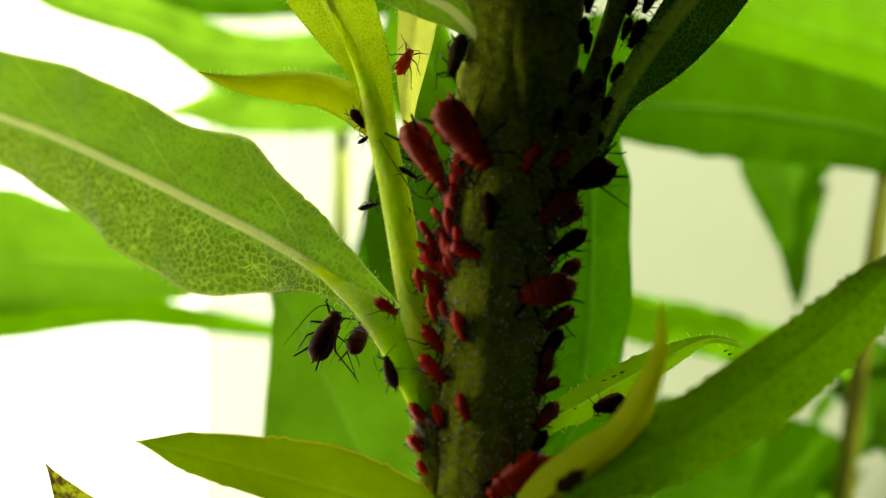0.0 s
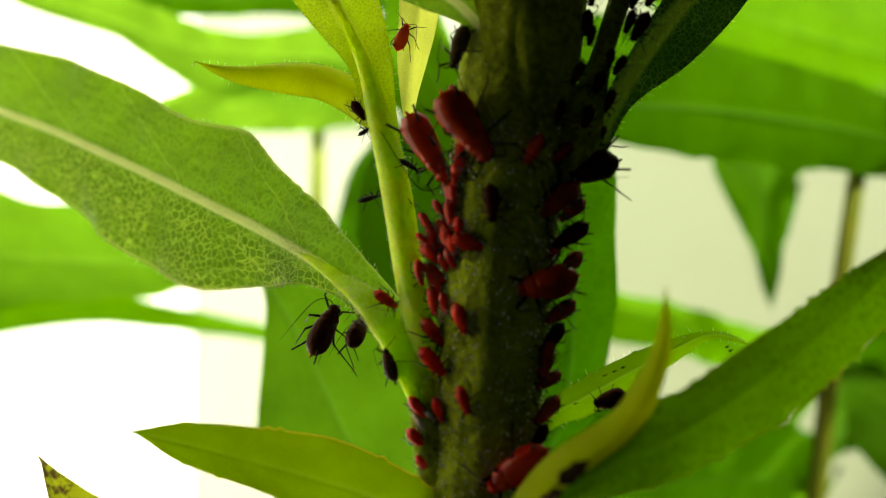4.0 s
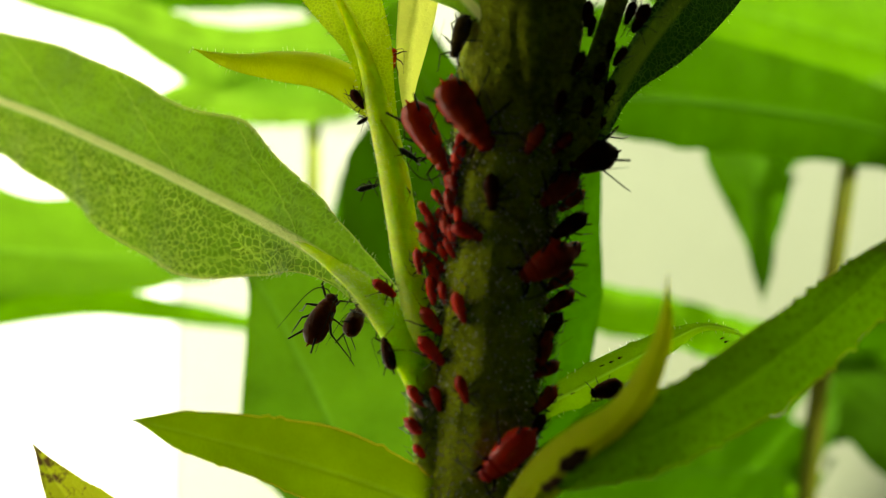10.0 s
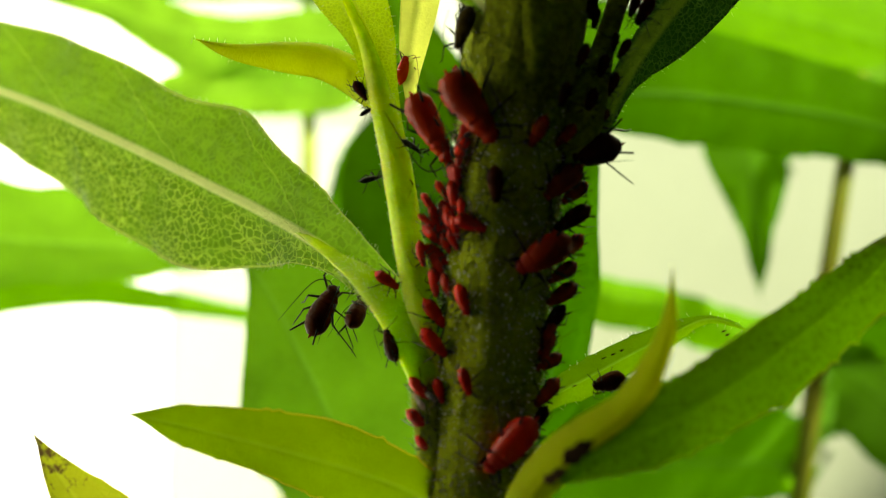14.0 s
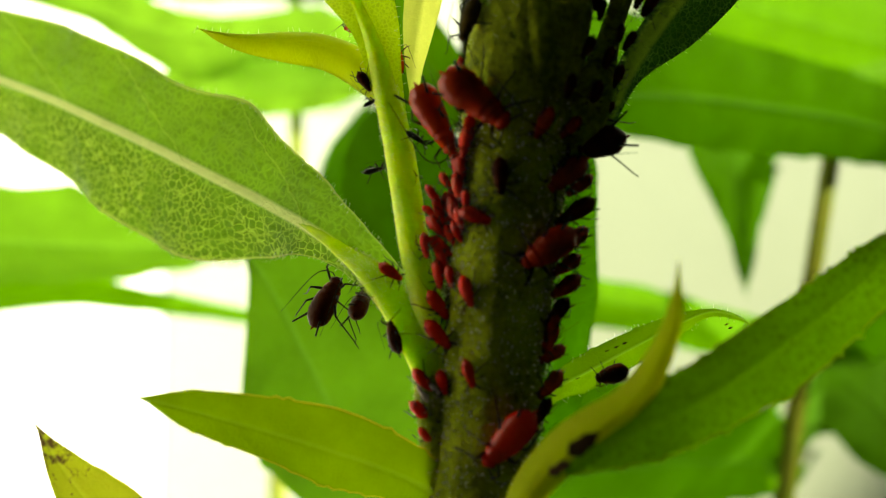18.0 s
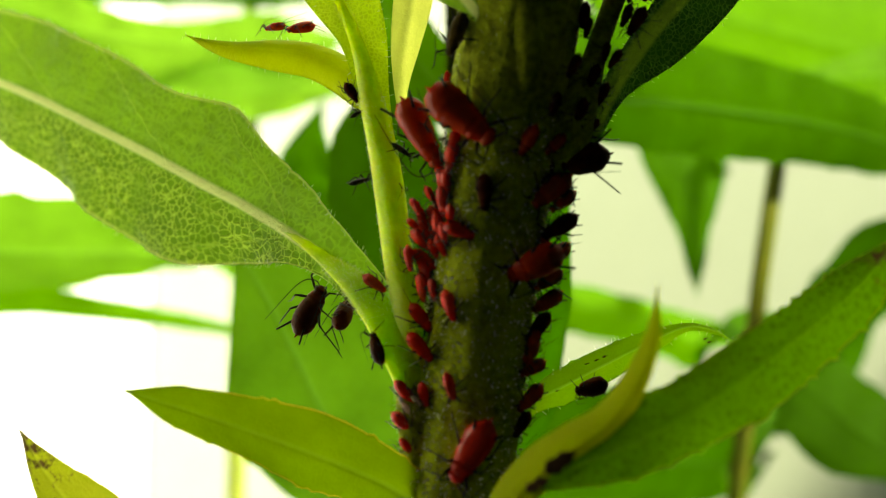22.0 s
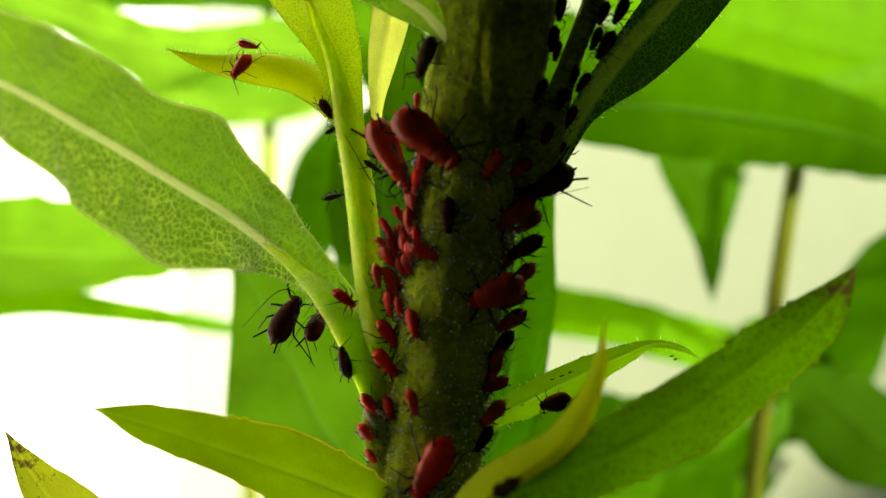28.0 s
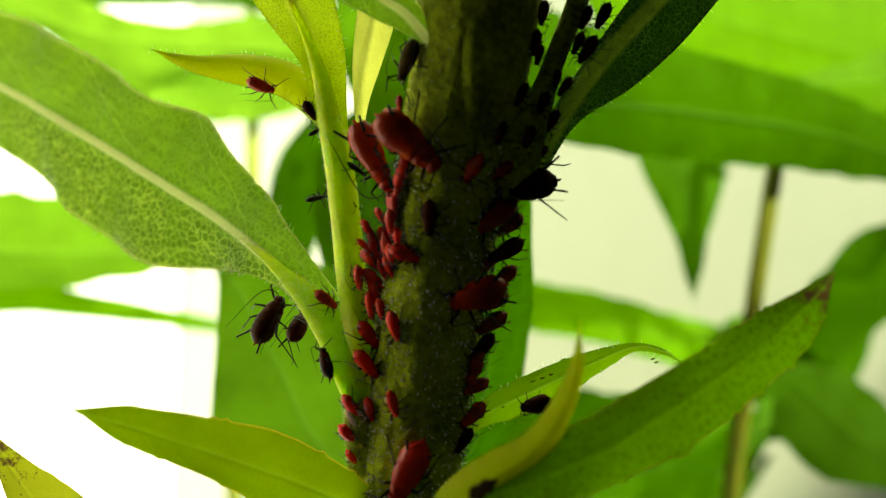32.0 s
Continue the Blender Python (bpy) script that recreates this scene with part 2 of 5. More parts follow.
def solid(name, low, high, rough=0.5, scale=2000.0, bump=0.4, depth=0.00005, sss=0.0, radius=(0.0006, 0.0003, 0.0002), tint=(1, 0.4, 0.25), spec=0.4, big=300.0, vary=0.0, back=None):
    """An opaque or slightly waxy body with two scales of mottling, in object space."""
    m, nt, out = nodes_of(name)
    tc = nt.nodes.new("ShaderNodeTexCoord")
    n1 = add(nt, "ShaderNodeTexNoise", Scale=scale, Detail=4.0, Roughness=0.65)
    n2 = add(nt, "ShaderNodeTexNoise", Scale=big, Detail=3.0)
    for n in (n1, n2):
        nt.links.new(tc.outputs["Object"], n.inputs["Vector"])
    f = mixed(nt, 0.5, n1.outputs["Color"], n2.outputs["Color"])
    c = ramp(nt, f, [(0.35, low), (0.65, high)])
    if back:
        # darker pigment on the upper side of a body
        sp = nt.nodes.new("ShaderNodeSeparateXYZ")
        nt.links.new(tc.outputs["Object"], sp.inputs[0])
        mk = add(nt, "ShaderNodeMapRange", From_Min=0.00024, From_Max=0.00046, To_Min=0.0, To_Max=0.72)
        nt.links.new(sp.outputs[2], mk.inputs[0])
        c = mixed(nt, mk.outputs[0], c, back)
    if vary:
        info = nt.nodes.new("ShaderNodeObjectInfo")
        hsv = add(nt, "ShaderNodeHueSaturation")
        mr = add(nt, "ShaderNodeMapRange", To_Min=1 - vary, To_Max=1 + vary)
        nt.links.new(info.outputs["Random"], mr.inputs[0])
        nt.links.new(mr.outputs[0], hsv.inputs["Value"])
        nt.links.new(c, hsv.inputs["Color"])
        c = hsv.outputs[0]
    p = add(nt, "ShaderNodeBsdfPrincipled", Roughness=rough)
    p.inputs["Specular IOR Level"].default_value = spec
    if sss:
        p.inputs["Subsurface Weight"].default_value = sss
        p.inputs["Subsurface Radius"].default_value = tint
        p.inputs["Subsurface Scale"].default_value = radius[0]
    b = add(nt, "ShaderNodeBump", Strength=bump, Distance=depth)
    nt.links.new(n1.outputs[0], b.inputs["Height"])
    nt.links.new(b.outputs[0], p.inputs["Normal"])
    nt.links.new(c, p.inputs["Base Color"])
    nt.links.new(p.outputs[0], out.inputs[0])
    return m


LEAF_UNDER = leaf_material("leaf_underside", (0.25, 0.44, 0.060), (0.68, 0.86, 0.18), (0.48, 0.90, 0.050), 1.0, 2.1, shade_mottle=0.85, trans=0.55, edge=(0.78, 0.85, 0.22), side_at=50.0, gloss=0.2, cream=(0.92, 0.95, 0.40), laterals=5.5)
# dark and nearly opaque, so the added crown blocks the light
LEAF_SCREEN = leaf_material("leaf_screen", (0.03, 0.065, 0.008), (0.045, 0.09, 0.010), (0.03, 0.10, 0.006), 0.3, 3.2, trans=0.08, stripe=0.3)
# dark base carries the shade this leaf stands in
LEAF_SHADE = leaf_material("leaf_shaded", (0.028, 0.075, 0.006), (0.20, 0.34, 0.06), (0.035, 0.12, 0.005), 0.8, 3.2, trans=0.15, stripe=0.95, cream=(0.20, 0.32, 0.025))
LEAF_PALE = leaf_material("leaf_pale", (0.40, 0.60, 0.035), (0.74, 0.84, 0.10), (0.66, 0.95, 0.04), 0.3, 5.0, trans=0.6, stripe=0.7, shade_mottle=0.35)
LEAF_CURL = leaf_material("leaf_curl", (0.44, 0.55, 0.02), (0.56, 0.66, 0.04), (0.80, 0.95, 0.03), 0.12, 3.0, trans=0.5, stripe=0.1)
LEAF_GLOW = leaf_material("leaf_thin", (0.70, 0.78, 0.12), (0.72, 0.78, 0.15), (0.95, 0.98, 0.16), 0.08, 3.0, trans=0.75, stripe=0.1)
LEAF_FRONT = leaf_material("leaf_front", (0.105, 0.235, 0.010), (0.17, 0.33, 0.018), (0.26, 0.60, 0.009), 0.25, 2.6, edge=(0.50, 0.46, 0.06), trans=0.52, worn=0.12, stripe=0.2, shade_mottle=0.6)
# edge colour stands in for sunlight glowing through the rim
LEAF_LOW = leaf_material("leaf_low", (0.13, 0.20, 0.012), (0.17, 0.24, 0.02), (0.30, 0.48, 0.012), 0.04, 2.0, edge=(0.85, 0.55, 0.05), trans=0.55, stripe=0.15)
LEAF_ARC = leaf_material("leaf_arc", (0.145, 0.30, 0.018), (0.19, 0.35, 0.03), (0.36, 0.70, 0.018), 0.08, 3.0, trans=0.55, worn=0.03, stripe=0.4)
LEAF_HORN = leaf_material("leaf_horn", (0.44, 0.50, 0.022), (0.52, 0.56, 0.035), (0.85, 0.92, 0.03), 0.1, 2.4, trans=0.55, stripe=0.2)
LEAF_WORN = leaf_material("leaf_worn", (0.40, 0.46, 0.03), (0.46, 0.52, 0.05), (0.85, 0.90, 0.05), 0.12, 2.2, edge=(0.62, 0.42, 0.05), trans=0.5, worn=0.10, stripe=0.2)
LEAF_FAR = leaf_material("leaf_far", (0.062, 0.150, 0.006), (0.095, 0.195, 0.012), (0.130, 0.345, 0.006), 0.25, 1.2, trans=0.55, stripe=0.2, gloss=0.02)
# paler copy of leaf_far, strong light put into its colour
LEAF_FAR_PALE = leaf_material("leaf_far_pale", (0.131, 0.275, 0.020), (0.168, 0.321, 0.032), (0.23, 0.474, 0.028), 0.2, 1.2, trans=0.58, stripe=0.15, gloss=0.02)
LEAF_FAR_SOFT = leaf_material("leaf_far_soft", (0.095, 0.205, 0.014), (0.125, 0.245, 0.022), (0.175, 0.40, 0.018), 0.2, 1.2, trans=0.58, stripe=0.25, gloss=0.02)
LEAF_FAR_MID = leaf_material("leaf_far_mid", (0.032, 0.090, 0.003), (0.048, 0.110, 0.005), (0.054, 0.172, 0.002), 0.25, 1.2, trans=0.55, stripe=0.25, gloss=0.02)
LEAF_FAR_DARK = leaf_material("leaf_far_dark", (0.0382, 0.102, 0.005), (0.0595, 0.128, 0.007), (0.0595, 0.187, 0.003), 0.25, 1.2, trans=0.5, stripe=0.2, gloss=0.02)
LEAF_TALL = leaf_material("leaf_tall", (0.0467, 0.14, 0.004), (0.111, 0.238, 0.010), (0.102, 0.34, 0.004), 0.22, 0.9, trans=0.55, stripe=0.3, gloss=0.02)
PETIOLE_GREEN = solid("petiole_green", (0.36, 0.54, 0.05), (0.60, 0.80, 0.10), 0.6, bump=0.9, depth=0.0001, spec=0.2, sss=1.0, radius=(0.0022, 0, 0), tint=(0.75, 1, 0.2))
PETIOLE = solid("petiole", (0.46, 0.60, 0.04), (0.78, 0.88, 0.10), 0.6, bump=0.9, depth=0.0001, spec=0.2, sss=1.0, radius=(0.0022, 0, 0), tint=(0.75, 1, 0.2))
STEM = solid("stem_skin", (0.075, 0.105, 0.005), (0.50, 0.60, 0.03), 0.7, scale=2600.0, bump=1.0, depth=0.0003, big=420.0, spec=0.05, sss=0.04, radius=(0.0008, 0, 0), tint=(0.85, 1, 0.2))
STEM_FAR = solid("stem_far", (0.036, 0.056, 0.004), (0.072, 0.070, 0.005), 0.7, scale=400.0, big=60.0, sss=0.3, radius=(0.002, 0, 0), tint=(0.8, 1, 0.25), spec=0.05)
STEM_PALE = solid("stem_pale", (0.15, 0.19, 0.02), (0.23, 0.26, 0.035), 0.6, scale=400.0, big=60.0, sss=0.8, radius=(0.004, 0, 0), tint=(0.8, 1, 0.25))
FLECK = solid("white_fleck", (0.8, 0.82, 0.7), (0.92, 0.93, 0.85), 0.4, bump=0.0, spec=0.6)
HAIR = solid("hair", (0.72, 0.75, 0.5), (0.88, 0.9, 0.7), 0.4, bump=0.0)
RED = solid("nymph_red", (0.46, 0.010, 0.004), (0.68, 0.030, 0.008), 0.24, bump=0.9, depth=0.0001, scale=5000.0, big=1500.0, sss=0.5, radius=(0.0006, 0, 0), vary=0.25, spec=0.28)
ORANGE = solid("aphid_orange", (0.60, 0.022, 0.004), (0.76, 0.07, 0.009), 0.24, bump=0.9, depth=0.0001, scale=5000.0, big=1500.0, sss=0.5, radius=(0.0006, 0, 0), spec=0.30)
RED_ADULT = solid("adult_red", (0.34, 0.009, 0.002), (0.62, 0.046, 0.004), 0.26, bump=0.9, depth=0.0001, scale=3500.0, big=900.0, sss=0.2, radius=(0.0004, 0, 0), vary=0.2, spec=0.20, back=(0.05, 0.008, 0.003))
# russet and brown carry part of the stem's shade in their colour
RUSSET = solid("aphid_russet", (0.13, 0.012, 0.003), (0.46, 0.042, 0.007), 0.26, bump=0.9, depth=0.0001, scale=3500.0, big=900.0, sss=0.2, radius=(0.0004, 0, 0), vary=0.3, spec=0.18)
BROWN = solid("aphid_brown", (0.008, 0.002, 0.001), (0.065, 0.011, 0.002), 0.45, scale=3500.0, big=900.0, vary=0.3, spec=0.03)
OLIVE = solid("aphid_olive", (0.006, 0.004, 0.001), (0.10, 0.065, 0.008), 0.5, scale=3500.0, big=1200.0, spec=0.05)
CHESTNUT = solid("aphid_chestnut", (0.016, 0.004, 0.001), (0.11, 0.024, 0.003), 0.36, bump=0.9, depth=0.0001, scale=3500.0, big=900.0, sss=0.5, radius=(0.0008, 0, 0), vary=0.2, spec=0.03, back=(0.010, 0.004, 0.002))
BLACK = solid("aphid_black", (0.006, 0.005, 0.004), (0.02, 0.014, 0.010), 0.4, bump=0.1, spec=0.10)
LEG_RED = solid("leg_red", (0.04, 0.010, 0.005), (0.10, 0.03, 0.015), 0.4, bump=0.1, spec=0.15)
LEG_DARK = solid("leg_dark", (0.012, 0.005, 0.003), (0.045, 0.012, 0.006), 0.35, bump=0.1, spec=0.3)
SCAR = solid("scar", (0.02, 0.012, 0.006), (0.09, 0.05, 0.02), 0.8, spec=0.03)
SHED = solid("shed_skin", (0.45, 0.36, 0.30), (0.7, 0.6, 0.52), 0.5, sss=0.3)


# ---- building helpers: meshes are written in millimetres and stored in metres ----
MM = 0.001
LIFT = 1000.0


class Sheet:
    """Vertices and faces in millimetres, with a UV in millimetres and a rim value."""

    def __init__(self):
        self.v, self.f, self.uv, self.rim, self.along, self.mid = [], [], [], [], [], []

    def put(self, p, uv=(0, 0), rim=0.0, along=0.0, mid=9.0):
        self.v.append(tuple(p))
        self.uv.append(uv)
        self.rim.append(rim)
        self.along.append(along)
        self.mid.append(mid)
        return len(self.v) - 1


def mesh_of(name, sheet, material, base=(0, 0, 0), smooth=True):
    me = bpy.data.meshes.new(name)
    b = Vector(base)
    me.from_pydata([tuple((Vector(p) - b) * MM) for p in sheet.v], [], sheet.f)
    layer = me.uv_layers.new(name="UVMap")
    idx = np.empty(len(me.loops), dtype=np.int32)
    me.loops.foreach_get("vertex_index", idx)
    layer.data.foreach_set("uv", np.array(sheet.uv, dtype=np.float32)[idx].ravel())
    for key, values in (("rim", sheet.rim), ("along", sheet.along), ("mid", sheet.mid)):
        att = me.attributes.new(key, "FLOAT", "POINT")
        att.data.foreach_set("value", np.array(values, dtype=np.float32))
    if smooth:
        me.polygons.foreach_set("use_smooth", [True] * len(me.polygons))
    me.materials.append(material)
    me.update()
    return me


def part(name, sheet, material, parent, label="", base=(0, 0, 0), kind=""):
    ob = new(name, mesh_of(name, sheet, material, base))
    ob.parent = parent
    return tagged(ob, label, kind=kind)


def thing(name, base, label, category, group="", kind=""):
    ob = new(name)
    ob.empty_display_size = 0.002
    ob.matrix_basis = pose(base[0] * MM, base[1] * MM, (base[2] + LIFT) * MM)
    return tagged(ob, label, category, group, kind)


def spline(pts, n):
    """n + 1 points on a smooth curve through pts, evenly spread by length, with the share of each control point."""
    pts = [Vector(p) for p in pts]
    ext = [pts[0] * 2 - pts[1]] + pts + [pts[-1] * 2 - pts[-2]]
    raw, key = [], []
    for i in range(len(pts) - 1):
        a, b, c, d = ext[i:i + 4]
        for k in range(12):
            t = k / 12
            raw.append(0.5 * ((2 * b) + (c - a) * t + (2 * a - 5 * b + 4 * c - d) * t * t + (3 * b - a - 3 * c + d) * t ** 3))
            key.append(i + t)
    raw.append(pts[-1])
    key.append(len(pts) - 1)
    dist = [0.0]
    for a, b in zip(raw, raw[1:]):
        dist.append(dist[-1] + (b - a).length)
    at = np.linspace(0, dist[-1], n + 1)
    arr = np.array([tuple(p) for p in raw])
    out = [Vector((np.interp(s, dist, arr[:, 0]), np.interp(s, dist, arr[:, 1]), np.interp(s, dist, arr[:, 2]))) for s in at]
    return out, [float(np.interp(s, dist, key)) for s in at], dist[-1]


def eased(values, k):
    """A smooth value at place k between listed values."""
    i = min(int(k), len(values) - 2)
    t = k - i
    a, b = values[i], values[i + 1]
    p = values[i - 1] if i else a
    q = values[i + 2] if i + 2 < len(values) else b
    m0, m1 = (b - p) / 2, (q - a) / 2
    return max(0.0, (2 * t ** 3 - 3 * t ** 2 + 1) * a + (t ** 3 - 2 * t ** 2 + t) * m0 + (-2 * t ** 3 + 3 * t ** 2) * b + (t ** 3 - t ** 2) * m1)


def sweep(sheet, pts, radii, n=8, flat=1.0, caps=True):
    """A tube along pts; radii one for each control value, eased along it."""
    up = Vector((0.13, -1, 0.21))
    rings = []
    for i, p in enumerate(pts):
        t = (pts[min(i + 1, len(pts) - 1)] - pts[max(i - 1, 0)]).normalized()
        a = t.cross(up).normalized()
        b = a.cross(t)
        r = eased(radii, i / (len(pts) - 1) * (len(radii) - 1)) if len(radii) > 1 else radii[0]
        rings.append([sheet.put(p + (a * math.cos(w) + b * math.sin(w) * flat) * r) for w in [2 * math.pi * k / n for k in range(n)]])
    for r0, r1 in zip(rings, rings[1:]):
        for k in range(n):
            sheet.f.append((r0[k], r0[(k + 1) % n], r1[(k + 1) % n], r1[k]))
    if caps:
        sheet.f.append(tuple(rings[0][::-1]))
        sheet.f.append(tuple(rings[-1]))
    return sheet


def leaf(name, parent, base, spine, left, right, facing, material, rib_r=(0.35, 0.1), cup=0.0, wave=0.0, teeth=0.0, label="", n=56, m=9, seed=0, fringe=0, fold=0.0, quilt=0.03, ridge=0.8, puff=0.0):
    """A leaf blade along spine; left and right are its half widths at the spine's points, facing the way its near surface looks.
    cup bends the halves away from facing, fold tilts them, wave ripples the rims, teeth are small points on the rim, rib_r the midrib's half width at both ends."""
    rnd = random.Random(seed)
    pts, keys, length = spline(spine, n)
    face = Vector(facing).normalized()
    sheet, rows, rims = Sheet(), [], []
    ph = rnd.random() * 6
    tooth = [rnd.random() < 0.16 for _ in range(2 * n + 2)]
    for i, (p, k) in enumerate(zip(pts, keys)):
        t = (pts[min(i + 1, n)] - pts[max(i - 1, 0)]).normalized()
        side = t.cross(face).normalized()
        nrm = side.cross(t).normalized()
        row = []
        s = length * i / n
        half = rib_r[0] + (rib_r[1] - rib_r[0]) * i / n
        for sign, widths in ((-1, left), (1, right)):
            w = eased(widths, k)
            if teeth and tooth[2 * i + (sign > 0)] and 3 < i < n - 3:
                w *= 1 + teeth * rnd.uniform(0.5, 1.3)
            cells = []
            steps = [half * 0.6, half * 1.1, half * 1.8]
            steps = [q for q in steps if q < 0.6 * w] or [0.3 * w]
            for j in range(1, m + 1):
                steps.append(max(steps[-1] * 1.0001, w * j / m)) if w * j / m > steps[-1] else None
            while len(steps) < m + 3:
                steps.append(w)
            for d in steps:
                f = d / max(w, 1e-6)
                lift = -cup * w * f * f + fold * d + wave * f * f * math.sin(s * 0.75 + ph + sign * 1.3) + quilt * w * noise.noise(Vector((s * 0.4, f * 2 * sign, seed)))
                lift += 0.06 * min(1.0, d) * noise.noise(Vector((s * 1.3, d * 1.3 * sign, seed + 7)))
                if puff:
                    near = noise.voronoi(Vector((s * 1.25 + 0.3 * noise.noise(Vector((s, d, 3))), d * 1.25 * sign, seed)))[0]
                    lift += puff * min(1.0, 1.6 * (near[1] - near[0])) * min(1.0, d)
                lift += ridge * half * math.exp(-(d / (half * 1.1)) ** 2)
                cells.append(sheet.put(p + side * sign * d + nrm * lift, (s, sign * d + 50 * seed), f, i / n, d / half))
            row.append(cells)
            rims.append((Vector(sheet.v[cells[-1]]), (side * sign + nrm * 0.2).normalized()))
        mid = sheet.put(p + nrm * ridge * half, (s, 50 * seed), 0.0, i / n, 0.0)
        rows.append(row[0][::-1] + [mid] + row[1])
    for r0, r1 in zip(rows, rows[1:]):
        for k in range(2 * m + 6):
            sheet.f.append((r0[k], r0[k + 1], r1[k + 1], r1[k]))
    blade = part(name, sheet, material, parent, label, base)
    if fringe:
        hs = Sheet()
        for q, d in rims:
            for _ in range(fringe):
                o = q + Vector((rnd.uniform(-.2, .2), rnd.uniform(-.1, .1), rnd.uniform(-.2, .2)))
                spike(hs, o - d * 0.15, d + Vector((rnd.uniform(-.5, .5), rnd.uniform(-.5, .5), rnd.uniform(-.5, .5))), rnd.uniform(0.18, 0.38), 0.018)
        part("fringe", hs, HAIR, blade, "fine pale hairs on the leaf rim", base, kind="stuff")
    return blade


def spike(sheet, o, d, length, r):
    d = Vector(d).normalized()
    a = d.orthogonal().normalized()
    b = d.cross(a)
    i = [sheet.put(o + (a * math.cos(w) + b * math.sin(w)) * r) for w in (0, 2.1, 4.2)]
    tip = sheet.put(o + d * length)
    for k in range(3):
        sheet.f.append((i[k], i[(k + 1) % 3], tip))


# ---- ground, house wall, and added walls that block or bounce light ----
def slab(name, x0, x1, y0, y1, z0, z1, material, label, category, kind="structure", parent=None):
    bm = bmesh.new()
    bmesh.ops.create_cube(bm, size=1)
    for v in bm.verts:
        v.co = ((x0 + x1) / 2 + v.co.x * (x1 - x0), (y0 + y1) / 2 + v.co.y * (y1 - y0), (z0 + z1) / 2 + v.co.z * (z1 - z0))
    bmesh.ops.bevel(bm, geom=bm.edges[:], offset=min(0.002, (y1 - y0) * 0.3, (z1 - z0) * 0.3), segments=2, affect="EDGES")
    me = bpy.data.meshes.new(name)
    bm.to_mesh(me)
    bm.free()
    me.materials.append(material)
    ob = new(name, me)
    if parent:
        ob.parent = parent
        return ob
    return tagged(ob, label, category, kind=kind)


SOIL = solid("soil", (0.04, 0.03, 0.02), (0.10, 0.075, 0.05), 0.95, scale=120.0, big=6.0, bump=1.0, depth=0.01)
PAINT = solid("cream_paint", (0.156, 0.177, 0.116), (0.178, 0.200, 0.132), 0.7, scale=60.0, big=4.0, bump=0.2, depth=0.0005)
PALE = solid("pale_paint", (0.27, 0.29, 0.235), (0.30, 0.32, 0.26), 0.7, scale=60.0, big=4.0, bump=0.2, depth=0.0005)
WHITE = solid("white_paint", (0.80, 0.80, 0.79), (0.85, 0.85, 0.84), 0.6, scale=60.0, big=4.0, bump=0.1, depth=0.0005)
BLOCKER = solid("dark_blocker", (0.010, 0.009, 0.007), (0.025, 0.021, 0.017), 0.85, scale=50.0, big=7.0, bump=0.6, depth=0.002)

bm = bmesh.new()
bmesh.ops.create_grid(bm, x_segments=60, y_segments=60, size=1.0)
for v in bm.verts:
    r = v.co.length
    v.co = Vector((v.co.x, v.co.y, 0)) * (1.2 + 60 * r ** 3)
    v.co.z = -0.03 + 0.025 * noise.noise(v.co * 3)
me = bpy.data.meshes.new("ground")
bm.to_mesh(me)
bm.free()
me.materials.append(SOIL)
tagged(new("ground", me), "dark garden soil under the plants", "ground", kind="structure")

wall = slab("wall_back", -3.0, 3.0, 0.62, 0.74, -0.1, 2.6, PAINT, "house wall of broad boards painted white and cream", "wall")


def clapboard(x0, x1, z0, z1, proud, paint):
    """A long board whose lower edge stands off the wall, so that it shades the top of the one below."""
    bm = bmesh.new()
    ring = [(0.619, z0), (0.606 - proud, z0), (0.606 - proud, z0 + 0.003), (0.606, z1), (0.619, z1)]
    ends = [[bm.verts.new((x, y, z)) for y, z in ring] for x in (x0, x1)]
    for k in range(len(ring)):
        bm.faces.new((ends[0][k], ends[0][(k + 1) % 5], ends[1][(k + 1) % 5], ends[1][k]))
    bm.faces.new(ends[0][::-1])
    bm.faces.new(ends[1])
    bmesh.ops.recalc_face_normals(bm, faces=bm.faces[:])
    me = bpy.data.meshes.new("board")
    bm.to_mesh(me)
    bm.free()
    me.materials.append(paint)
    new("board", me).parent = wall


for k in range(7):
    clapboard(-0.199, -0.161, 1.087 + 0.4 * (k - 3), 1.087 + 0.4 * (k - 2) - 0.002, 0.002, WHITE)
    clapboard(-0.159, 0.049, 1.087 + 0.4 * (k - 3), 1.087 + 0.4 * (k - 2) - 0.002, 0.002, PALE)
    clapboard(0.051, 3.0, 1.087 + 0.4 * (k - 3), 1.087 + 0.4 * (k - 2) - 0.002, 0.002, PAINT)
# added white wall, a reflector that lights one side of the stem
slab("wall_bounce", -0.27, -0.20, 0.024, 0.619, -0.1, 2.6, WHITE, "white wall added to bounce light onto the plants", "wall")
# unseen dark walls, added to block light from the front and sides
slab("wall_block_left", -0.27, -0.20, -0.239, 0.022, -0.1, 2.3, BLOCKER, "unseen dark wall added to keep light off the plants", "fence")
slab("wall_block_right", 0.45, 0.50, -0.239, 0.18, -0.1, 1.5, BLOCKER, "unseen dark wall added to keep light off the plants", "fence")
slab("wall_block_side", 1.0, 1.06, -0.239, 0.605, -0.1, 1.8, BLOCKER, "unseen dark wall added to keep light off the plants", "fence")
slab("wall_block", -3.0, 3.0, -0.30, -0.24, -0.1, 1.34, BLOCKER, "unseen dark wall added to keep light off the plants", "fence")

# ---- the goldenrod with its leaves ----
BASE = (-4.0, 52.0, -1005.0)
plant = thing("goldenrod_plant", BASE, "green goldenrod plant with hairy stem covered in red aphids", "plant")


